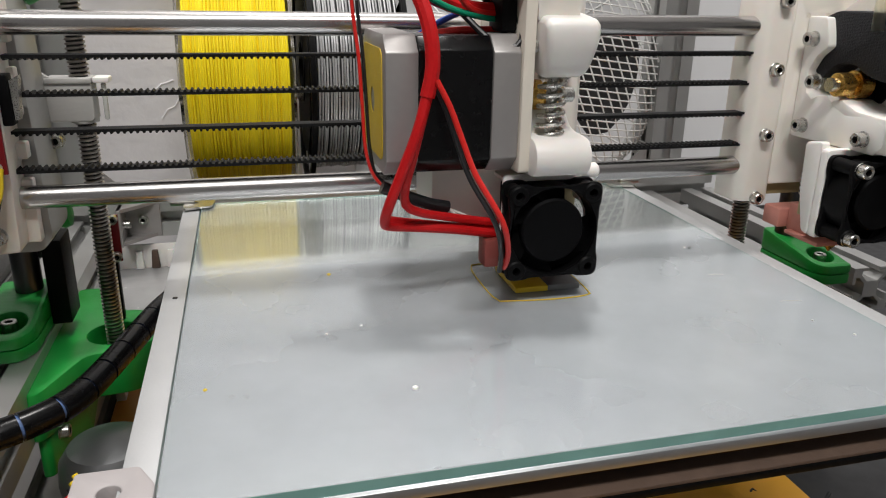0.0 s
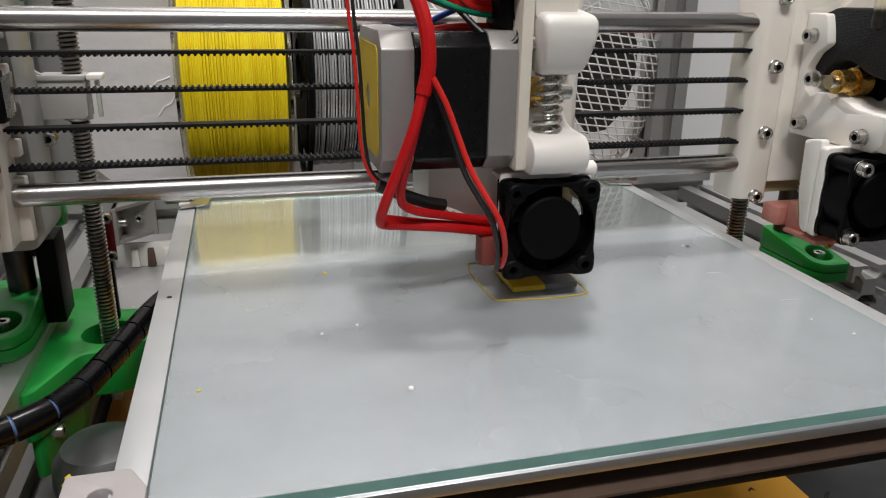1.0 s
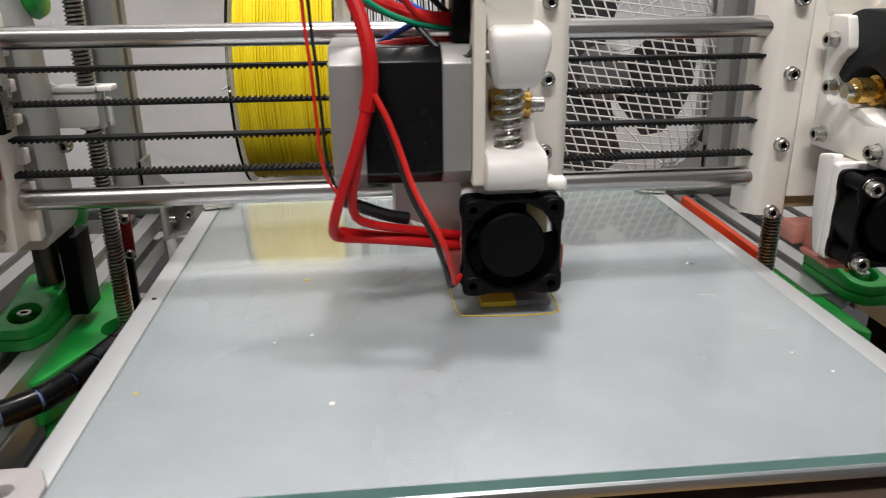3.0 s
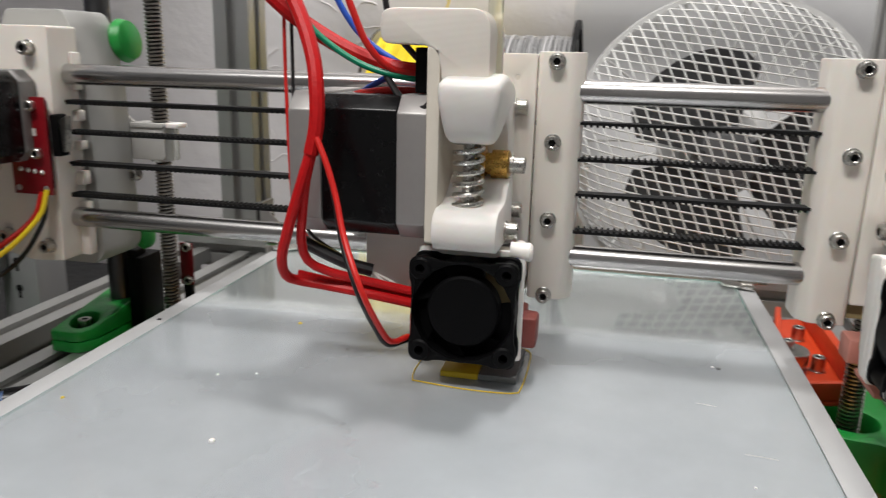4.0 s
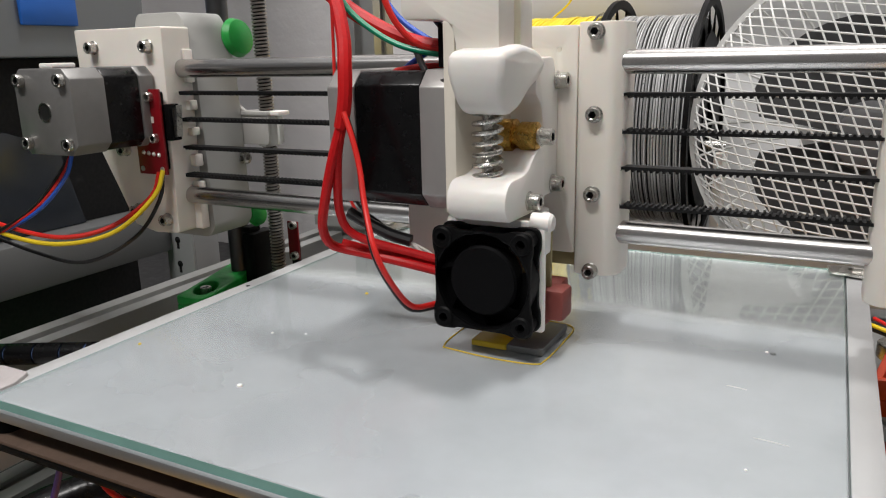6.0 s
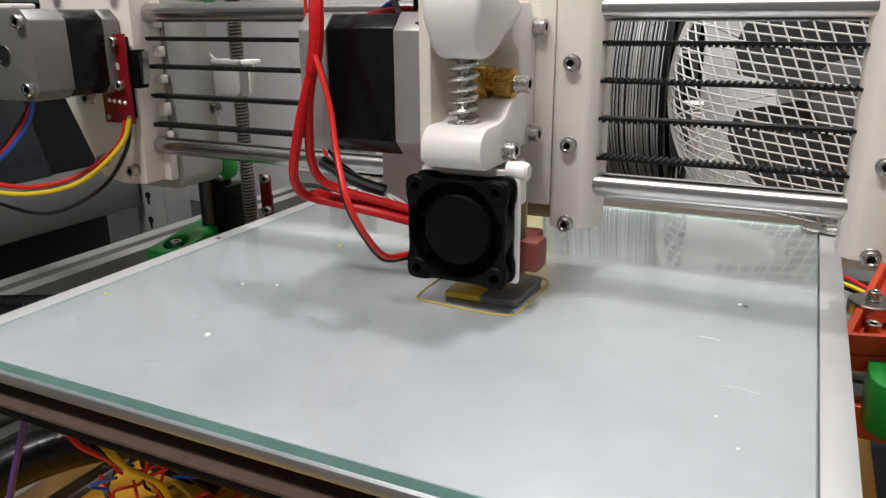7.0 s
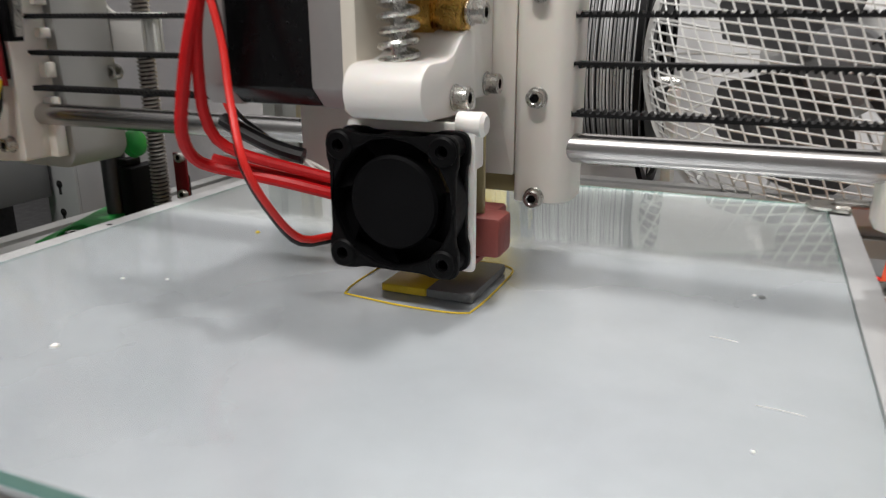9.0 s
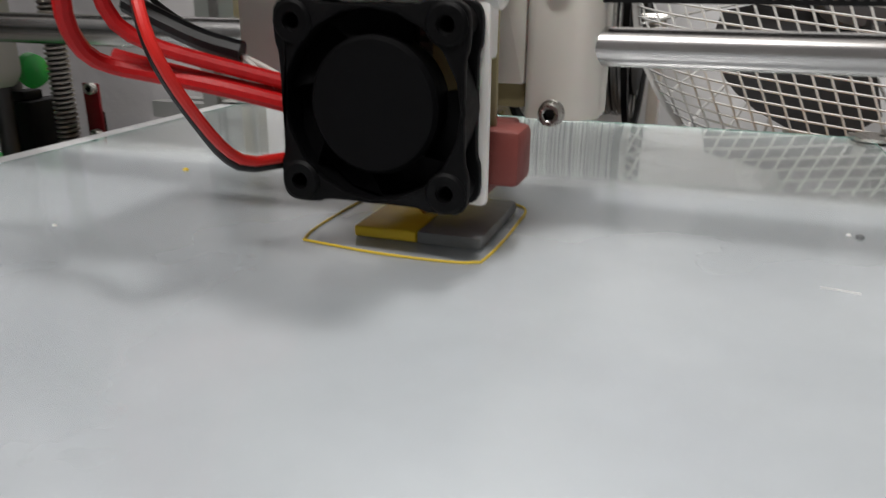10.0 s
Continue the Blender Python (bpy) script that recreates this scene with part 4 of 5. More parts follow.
        cb((-0.0160, -0.0150, 0.0625), (1, 0, 0), BOLT_TALL)
        cb((-0.0150, -0.0560, 0.0630), (1, 0, 0), BOLT_TALL)
    cp("lever_bolt", cyl(bmnew(), (-0.0380, -0.0590, 0.1050), (-0.0300, -0.0590, 0.1050), 0.0030, 16), ZINC, "steel pin through the lever")
    # part cooling fan: frame, hub and blades
    fx0, fx1, fz0, fz1, fy0 = -0.0450, -0.0046, 0.0117, 0.0519, -0.0660
    fdepth = 0.0105 if s > 0 else 0.0165
    if s < 0:
        fx0, fx1, fz0, fz1 = -0.0437, -0.0037, 0.0150, 0.0550
    fy1 = fy0 + fdepth
    cxm, czm = (fx0 + fx1) / 2, (fz0 + fz1) / 2
    # frame with four corner lobes, its sides drawn in between them
    hh, lobe = (fx1 - fx0) / 2, 0.0085
    side_in = 0.0009
    corner = [(-hh, -hh), (-hh + lobe, -hh), (-hh + lobe + 0.0015, -hh + side_in), (hh - lobe - 0.0015, -hh + side_in), (hh - lobe, -hh)]
    ring = []
    for k in range(4):
        ck, sk = (1, 0, -1, 0)[k], (0, 1, 0, -1)[k]
        ring += [(cxm + u * ck - v * sk, czm + u * sk + v * ck) for u, v in corner]
    sq = rounded(ring, 0.0038)
    fan = cp("fan_frame", prism(bmnew(), "y", fy0, fy0 + 0.0022, sq, [(cxm, czm, 0.0186)] + [(cxm + a * 0.016, czm + b * 0.016, 0.0016) for a in (-1, 1) for b in (-1, 1)], 0.0004), BLACK, "black plastic fan frame")
    cp("fan_frame", prism(bmnew(), "y", fy1 - 0.0022, fy1, sq, [(cxm, czm, 0.0186)], 0.0004), BLACK)
    cp("fan_ring", parent=fan, mat=BLACK, bm=lathe(bmnew(), (cxm, fy0 + 0.0005, czm), (0, 1, 0), [(0.0187, 0), (0.0187, fdepth - 0.001), (0.0195, fdepth - 0.001), (0.0195, 0)], 40, True))
    for a in (-1, 1):
        for b in (-1, 1):
            cp("fan_post", lathe(bmnew(), (cxm + a * 0.016, fy0 + 0.001, czm + b * 0.016), (0, 1, 0), [(0.0017, 0), (0.0033, 0), (0.0033, fdepth - 0.0017), (0.0017, fdepth - 0.0017)], 16, True), BLACK, "", fan)
            cp("corner_pad", lathe(bmnew(), (cxm + a * 0.0158, fy0 + 0.0002, czm + b * 0.0158), (0, -1, 0), [(0.0018, -0.001), (0.0042, -0.001), (0.0042, 0.0004), (0.0036, 0.0010), (0.0018, 0.0010)], 20, True), BLACK, "", fan)
            if bolts_on_fan:
                cb((cxm + a * 0.016, fy0, czm + b * 0.016), (0, -1, 0), BOLT_TALL)
    cp("fan_hub", lathe(bmnew(), (cxm, fy0 + 0.0012, czm), (0, 1, 0), [(0.0128, 0.0), (0.0136, 0.0010), (0.0136, 0.0075)], 40), FANBLACK, "black fan hub", fan)
    # black disc added as the shade behind the blades, open at one crescent
    cp("fan_shade_disc", prism(bmnew(), "y", fy1 - 0.0030, fy1 - 0.0024, [(cxm + r * math.cos(a), czm + r * math.sin(a)) for r, aa in ((0.0188, range(84, 373, 6)), (0.0060, range(372, 83, -12))) for a in [radians(q) for q in aa]]), FANBLACK, "", fan)
    for k in range(1, 6):
        a0 = k * 2 * math.pi / 7 + 0.6
        bm = bmnew()
        vs = []
        for rr, sw in ((0.0134, 0.0), (0.0182, 0.16)):
            for da, dy in ((-0.44, 0.0070), (0.0, 0.0048), (0.44, 0.0026)):
                a1 = a0 + da + sw
                vs.append(bm.verts.new((cxm + rr * math.cos(a1), fy0 + dy, czm + rr * math.sin(a1))))
        bm.faces.new((vs[0], vs[1], vs[4], vs[3]))
        bm.faces.new((vs[1], vs[2], vs[5], vs[4]))
        bmesh.ops.solidify(bm, geom=bm.faces[:], thickness=0.0006)
        cp("fan_blade", bm, FANBLACK, "", fan)
    # fan duct and hot end
    fe = fx1 + 0.0009 if s > 0 else fx1 - 0.0002
    cp("fan_duct", prism(bmnew(), "y", fy1 + 0.0002, fy1 + (0.0024 if s > 0 else 0.0050), rounded([(fx0 + 0.001, fz0 + 0.001), (fe, fz0 - 0.001), (fe, fz1 + 0.002), (fx0 + 0.001, fz1 + 0.002)], 0.002), [(cxm, czm, 0.0185)], 0.0008), WHITE2, "bright white printed fan duct")
    if s < 0:
        cp("duct_wall", prism(bmnew(), "x", fx1 - 0.0052, fx1 - 0.0004, rounded([(fy1 + 0.0052, 0.0140), (fy1 + 0.0100, 0.0150), (fy1 + 0.0150, 0.0330), (fy1 + 0.0165, 0.0580), (fy1 + 0.0052, 0.0600)], 0.002), (), 0.001), WHITE2)
    else:
        cp("duct_wall", box(bmnew(), fx1 - 0.0040, fx1 - 0.0002, fy1 + 0.0026, fy1 + 0.0110, 0.0400, 0.0560, 0.0012), WHITE2)
    if s > 0:
        cp("duct_ear", lathe(bmnew(), (fx1 + 0.0010, fy1 + 0.0030, fz1 + 0.0015), (1, 0, 0), [(0.0035, -0.006), (0.0035, 0.0012), (0.0025, 0.0022)], 18), WHITE2)
    # cream plate coloured olive to paint the deep shade inside the duct
    cp("duct_back", box(bmnew(), cxm + 0.0045, fx1 - 0.001, fy1 + 0.0130, fy1 + 0.0149, 0.0220, 0.0500, 0.0006), OLIVE, "cream duct back plate, painted olive for the shade inside")
    # plate not seen on the head, added to block light from the duct
    cp("duct_shade_plate", box(bmnew(), fx0 + 0.002, fx1 - 0.001, fy1 + (0.0026 if s > 0 else 0.0052), fy1 + 0.0150, 0.0542 if s < 0 else 0.0505, 0.0560 if s < 0 else 0.0520, 0.0004), CREAM, "unseen cream plate added to shade the duct")
    # added black sheet, a stand-in for the shade seen through the blade gap
    cp("duct_shade_sheet", box(bmnew(), fx0 + 0.002, cxm + 0.0043, fy1 + 0.0054, fy1 + 0.0066, 0.0240, 0.0500, 0.0004), FANBLACK, "black sheet standing for the shade behind the fan")
    cp("heat_sink", lathe(bmnew(), (-0.0230, -0.0290, 0.0290), (0, 0, 1), [q for k in range(10) for q in ((0.0050, k * 0.0025), (0.0110, k * 0.0025), (0.0110, k * 0.0025 + 0.0010), (0.0050, k * 0.0025 + 0.0010))], 28), ALU, "finned heat sink")
    bm = bmnew()
    if s < 0:
        box(bm, -0.0330, -0.0060, -0.0210, -0.0085, 0.0105, 0.0205, 0.0012)
        box(bm, -0.0330, -0.0110, -0.0360, -0.0212, 0.0095, 0.0245, 0.0012)
    else:
        box(bm, -0.0330, 0.0010, -0.0470, -0.0350, 0.0130, 0.0255, 0.0016)
    if s > 0:
        box(bm, -0.0330, -0.0045, -0.0348, -0.0230, 0.0120, 0.0245, 0.0012)
    if s > 0:
        box(bm, -0.0490, -0.0332, -0.0500, -0.0400, 0.0120, 0.0245, 0.0012)
    box(bm, -0.0330, -0.0080, -0.0480, -0.0240, 0.0085, 0.0108, 0.0008)
    cp("silicone_sock", bm, sock_mat, "silicone sock round the heater block")
    cp("nozzle", lathe(bmnew(), (-0.0230, -0.0400, 0.0032), (0, 0, 1), [(0.0005, 0), (0.0028, 0.0030), (0.0028, 0.0062)], 16), BRASS, "brass nozzle")
    cp("feed_tube", cyl(bmnew(), (-0.0195, -0.0470, 0.1100), (-0.0205, -0.0430, 0.2300), 0.0027, 16), TUBE, "milky feed tube")
    if not wired:
        return head
    w = lambda name, pts, r, m, lab="": wire(name, [P3(*p) for p in pts], r, m, head, lab, 10)
    # red sleeves and wires
    w("sleeve", [(-0.1060, -0.0500, 0.1600), (-0.0910, -0.0570, 0.1400), (-0.0820, -0.0640, 0.1230), (-0.0785, -0.0690, 0.1100), (-0.0780, -0.0710, 0.0980), (-0.0800, -0.0715, 0.0880)], 0.0028, REDSLEEVE, "braided red cable sleeve")
    w("sleeve", [(-0.0792, -0.0715, 0.0900), (-0.0822, -0.0715, 0.0780), (-0.0850, -0.0690, 0.0640), (-0.0868, -0.0660, 0.0540), (-0.0860, -0.0625, 0.0460), (-0.0800, -0.0590, 0.0415), (-0.0680, -0.0540, 0.0375), (-0.0380, -0.0420, 0.0290)], 0.0018, REDSLEEVE)
    w("sleeve", [(-0.0800, -0.0715, 0.0890), (-0.0838, -0.0730, 0.0760), (-0.0895, -0.0715, 0.0600), (-0.0935, -0.0690, 0.0480), (-0.0945, -0.0640, 0.0400), (-0.0920, -0.0590, 0.0365), (-0.0820, -0.0560, 0.0345), (-0.0640, -0.0530, 0.0315), (-0.0380, -0.0420, 0.0240)], 0.0020, REDSLEEVE)
    w("heater_sleeve", [(-0.0925, -0.0575, 0.0380), (-0.0820, -0.0535, 0.0350), (-0.0640, -0.0490, 0.0310), (-0.0400, -0.0420, 0.0265)], 0.0024, REDSLEEVE, "wide red heater sleeve")
    w("sensor_cable", [(-0.0930, -0.0500, 0.0500), (-0.0850, -0.0500, 0.0465), (-0.0740, -0.0490, 0.0420), (-0.0650, -0.0470, 0.0395)], 0.0026, BLACKWIRE, "black shrink sleeve")
    w("thin_wire", [(-0.0660, -0.0470, 0.0390), (-0.0590, -0.0470, 0.0340), (-0.0530, -0.0470, 0.0270), (-0.0420, -0.0440, 0.0250)], 0.0006, WHITEWIRE)
    w("thin_wire", [(-0.0650, -0.0465, 0.0385), (-0.0570, -0.0460, 0.0350), (-0.0500, -0.0455, 0.0300), (-0.0420, -0.0440, 0.0270)], 0.0006, WHITEWIRE)
    w("fan_wire", [(-0.0770, -0.0735, 0.0940), (-0.0725, -0.0755, 0.0850), (-0.0685, -0.0775, 0.0740), (-0.0640, -0.0820, 0.0610), (-0.0555, -0.0890, 0.0450), (-0.0510, -0.0840, 0.0310), (-0.0490, -0.0745, 0.0215), (-0.0455, -0.0640, 0.0200)], 0.0011, REDWIRE, "red fan wire")
    w("fan_wire", [(-0.0775, -0.0715, 0.0930), (-0.0735, -0.0730, 0.0840), (-0.0700, -0.0750, 0.0730), (-0.0657, -0.0800, 0.0595), (-0.0575, -0.0872, 0.0437), (-0.0530, -0.0820, 0.0295), (-0.0505, -0.0735, 0.0198), (-0.0455, -0.0630, 0.0185)], 0.0010, BLACKWIRE, "black fan wire")
    w("side_wire", [(-0.1010, -0.0380, 0.1500), (-0.1000, -0.0400, 0.1190), (-0.0985, -0.0430, 0.1000), (-0.0975, -0.0440, 0.0800), (-0.0965, -0.0440, 0.0640), (-0.0930, -0.0430, 0.0520), (-0.0800, -0.0440, 0.0440)], 0.0007, BLACKWIRE, "black wire")
    w("side_wire", [(-0.1030, -0.0400, 0.1500), (-0.1022, -0.0420, 0.1190), (-0.1005, -0.0450, 0.1000), (-0.0995, -0.0460, 0.0800), (-0.0985, -0.0460, 0.0640), (-0.0950, -0.0450, 0.0530), (-0.0880, -0.0480, 0.0460)], 0.0007, REDWIRE, "red wire")
    # loom into the hook
    w("sleeve", [(-0.1190, -0.0440, 0.1560), (-0.1010, -0.0440, 0.1390), (-0.0790, -0.0440, 0.1255), (-0.0590, -0.0430, 0.1180), (-0.0410, -0.0420, 0.1165)], 0.0032, REDSLEEVE, "braided red cable sleeve")
    w("loom_wire", [(-0.0960, -0.0500, 0.1420), (-0.0860, -0.0500, 0.1300), (-0.0710, -0.0490, 0.1200), (-0.0570, -0.0480, 0.1155), (-0.0430, -0.0440, 0.1135)], 0.0012, GREENWIRE, "green wire")
    w("loom_wire", [(-0.0890, -0.0390, 0.1600), (-0.0810, -0.0400, 0.1420), (-0.0710, -0.0410, 0.1290), (-0.0570, -0.0420, 0.1200), (-0.0430, -0.0420, 0.1145)], 0.0012, BLUEWIRE, "blue wire")
    w("loom_wire", [(-0.0790, -0.0310, 0.1013), (-0.0730, -0.0340, 0.1085), (-0.0570, -0.0370, 0.1165), (-0.0430, -0.0400, 0.1185)], 0.0012, BLUEWIRE)
    w("loom_wire", [(-0.0800, -0.0340, 0.1013), (-0.0750, -0.0390, 0.1070), (-0.0690, -0.0420, 0.1083), (-0.0590, -0.0420, 0.1095), (-0.0430, -0.0410, 0.1095)], 0.0016, REDWIRE, "red wire")
    w("loom_wire", [(-0.0790, -0.0540, 0.1600), (-0.0700, -0.0540, 0.1370), (-0.0650, -0.0520, 0.1255), (-0.0570, -0.0480, 0.1175), (-0.0430, -0.0440, 0.1155)], 0.0013, REDWIRE)
    w("loom_wire", [(-0.0610, -0.0460, 0.1165), (-0.0510, -0.0540, 0.1065), (-0.0420, -0.0580, 0.1045), (-0.0390, -0.0560, 0.1105), (-0.0410, -0.0480, 0.1185)], 0.0013, BLACKWIRE, "black wire loop")
    w("loom_wire", [(-0.0650, -0.0360, 0.1500), (-0.0610, -0.0370, 0.1340), (-0.0510, -0.0390, 0.1225), (-0.0430, -0.0400, 0.1165)], 0.0012, BLACKWIRE)
    cp("connector", box(bmnew(), -0.0470, -0.0408, -0.0540, -0.0380, 0.1095, 0.1255, 0.0008), BLACK, "black wire connector")
    return head


print_head(0.0042, 1, WHITE2, SOCK, "white printed print head with black fan, motor and red cables", False, True)
print_head(0.1175, -1, CHARCOAL, PINKSOCK, "parked white print head with charcoal lever and salmon sock", True, False)

# ---- right hand side ----
ob = thing("idler_bracket", (0.150, 0.110, -0.052), "orange-red printed idler bracket bolted beside the bed", "bracket")
part("base", prism(bmnew(), "z", -0.048, -0.040, rounded([(0.117, 0.050), (0.161, 0.062), (0.163, 0.190), (0.141, 0.182)], 0.002), (), 0.0008), ORANGE, ob)
part("side", prism(bmnew(), "z", -0.0398, -0.027, [(0.1565, 0.0615), (0.1612, 0.0628), (0.1632, 0.1895), (0.1585, 0.1880)], (), 0.0008), ORANGE, ob)
part("side", prism(bmnew(), "z", -0.0398, -0.031, [(0.1172, 0.0545), (0.1212, 0.0552), (0.1450, 0.1835), (0.1412, 0.1820)], (), 0.0008), ORANGE, ob)
part("end", prism(bmnew(), "z", -0.0398, -0.030, [(0.1172, 0.0502), (0.1560, 0.0608), (0.1558, 0.0650), (0.1174, 0.0542)], (), 0.0008), ORANGE, ob)
part("lower_arm", box(bmnew(), 0.117, 0.150, 0.046, 0.058, -0.078, -0.062, 0.001), ORANGE, ob)
part("web", box(bmnew(), 0.138, 0.150, 0.0620, 0.0700, -0.078, -0.0482, 0.001), ORANGE, ob)
for x, y in ((0.148, 0.146), (0.148, 0.098), (0.131, 0.074)):
    bolt((x, y, -0.0399), (0, 0, 1), ob, BOLT_BIGTALL)
part("idler_pulley", lathe(bmnew(), (0.132, 0.100, -0.0398), (0, 0, 1), [(0.0080, 0), (0.0080, 0.0030), (0.0112, 0.0032), (0.0114, 0.0036), (0.0114, 0.0100), (0.0108, 0.0106), (0.0030, 0.0108)], 32), ZINC, ob, "steel idler pulley")
bolt((0.132, 0.100, -0.0289), (0, 0, 1), ob, BOLT_TALL)
rw = thing("cable_run", (0.17, 0.13, -0.052), "loose red, blue and yellow wires along the side rail", "cable")
wire("wire", [(0.125, 0.20, -0.050), (0.145, 0.165, -0.049), (0.170, 0.13, -0.050), (0.200, 0.09, -0.050), (0.230, 0.04, -0.052)], 0.0012, REDWIRE, rw, "red wire")
wire("wire", [(0.165, 0.085, -0.051), (0.180, 0.070, -0.050), (0.200, 0.060, -0.051)], 0.0012, BLUEWIRE, rw, "blue wire")
wire("wire", [(0.100, 0.190, -0.046), (0.125, 0.165, -0.044), (0.150, 0.150, -0.050)], 0.0012, YELLOWWIRE, rw, "yellow wire")
wire("wire", [(0.100, 0.192, -0.048), (0.125, 0.167, -0.047), (0.150, 0.152, -0.0505)], 0.0012, BLACKWIRE, rw)

# ---- left hand side ----
hose = thing("cable_sleeve", (-0.21, -0.03, -0.038), "black spiral-wrapped cable bundle leading to the bed", "cable")
line = smooth_line([(-0.176, 0.050, -0.026), (-0.188, 0.028, -0.029), (-0.2005, -0.012, -0.031), (-0.211, -0.042, -0.032), (-0.2225, -0.058, -0.032), (-0.245, -0.0705, -0.033), (-0.292, -0.086, -0.036), (-0.36, -0.10, -0.045)])
part("cable_core", sweep(bmnew(), line, 0.0047, 12), material("pale_blue_cable_core", (0.10, 0.17, 0.36), 0.4), hose, "pale blue wires inside the wrap")
for k in range(17):
    i, j = int(len(line) * k / 17), int(len(line) * (k + 1) / 17)
    seg = [line[i] + (line[i + 1] - line[i]) * 0.08] + list(line[i + 1:j]) + [line[j - 1] + (line[min(j, len(line) - 1)] - line[j - 1]) * 0.72]
    part("wrap_turn", sweep(bmnew(), seg, 0.0058, 14), BLACKGLOSS, hose, "glossy black spiral wrap")

under = thing("cable_bundle", (-0.12, -0.05, TABLE_Z), "tangle of coloured wires on the worktop under the bed", "cable")
rng = random.Random(4)
mats = [REDWIRE, BLACKWIRE, BLUEWIRE, YELLOWWIRE, GREENWIRE, BLACKWIRE, REDWIRE, BLACKWIRE]
for k in range(9):
    m = mats[k % len(mats)]
    x, y = -0.16 + rng.uniform(-0.02, 0.03), -0.02 + rng.uniform(-0.03, 0.03)
    pts = [(x, y, TABLE_Z + 0.004 + rng.uniform(0, 0.02))]
    for j in range(5):
        x += rng.uniform(-0.012, 0.024)
        y += rng.uniform(-0.024, 0.022)
        pts.append((x, y, TABLE_Z + 0.004 + rng.uniform(0, 0.03)))
    wire("wire", pts, 0.0009, m, under)
for k in range(12):
    m = BLACKWIRE if k % 4 else mats[k % len(mats)]
    x, y = 0.0 + rng.uniform(-0.03, 0.05), -0.02 + rng.uniform(-0.04, 0.04)
    pts = [(x, y, TABLE_Z + 0.003)]
    for j in range(6):
        x += rng.uniform(0.0, 0.035)
        y += rng.uniform(-0.02, 0.02)
        pts.append((x, y, TABLE_Z + 0.003 + rng.uniform(0, 0.012)))
    wire("wire", pts, 0.0011, m, under)
ub = thing("cable_bundle", (-0.20, -0.10, -0.07), "red, yellow and black wires hanging below the bed's corner", "cable")
for dy0, m, r in ((0, REDWIRE, 0.0013), (0.0045, BLACKWIRE, 0.0012), (0.008, YELLOWWIRE, 0.0013), (0.012, YELLOWWIRE, 0.0011)):
    wire("wire", [(-0.205, -0.104 + dy0, -0.036), (-0.192, -0.114 + dy0, -0.052), (-0.174, -0.122 + dy0, -0.064), (-0.163 + dy0 * 0.5, -0.112, -0.078), (-0.160 + dy0 * 0.5, -0.095, -0.100), (-0.160, -0.085, TABLE_Z + 0.014)], r, m, ub)
wire("wire", [(-0.176, -0.134, -0.0206), (-0.180, -0.136, -0.045), (-0.190, -0.142, -0.080), (-0.205, -0.150, TABLE_Z + 0.014)], 0.0014, VIOLETWIRE, ub, "violet wire")
for k in range(16):
    m = mats[(k * 5 + 2) % len(mats)]
    x, y, z = -0.182 + rng.uniform(-0.008, 0.02), -0.092 + rng.uniform(-0.012, 0.012), -0.100 + rng.uniform(-0.012, 0.008)
    pts = [(x, y, z)]
    for j in range(4):
        x, y, z = x + rng.uniform(-0.006, 0.014), y + rng.uniform(-0.012, 0.012), z + rng.uniform(-0.012, 0.006)
        pts.append((x, y, max(z, TABLE_Z + 0.015)))
    wire("wire", pts, 0.0008, m, ub)
hose2 = solid("cable_hose", sweep(bmnew(), smooth_line([(-0.228, -0.150, -0.094), (-0.220, -0.118, -0.090), (-0.206, -0.086, -0.092), (-0.188, -0.064, -0.100), (-0.160, -0.050, -0.122)]), 0.0115, 20), BLACKGLOSS, (-0.20, -0.09, -0.11), "thick glossy black cable hose under the bed", "cable")

# ---- spools ----


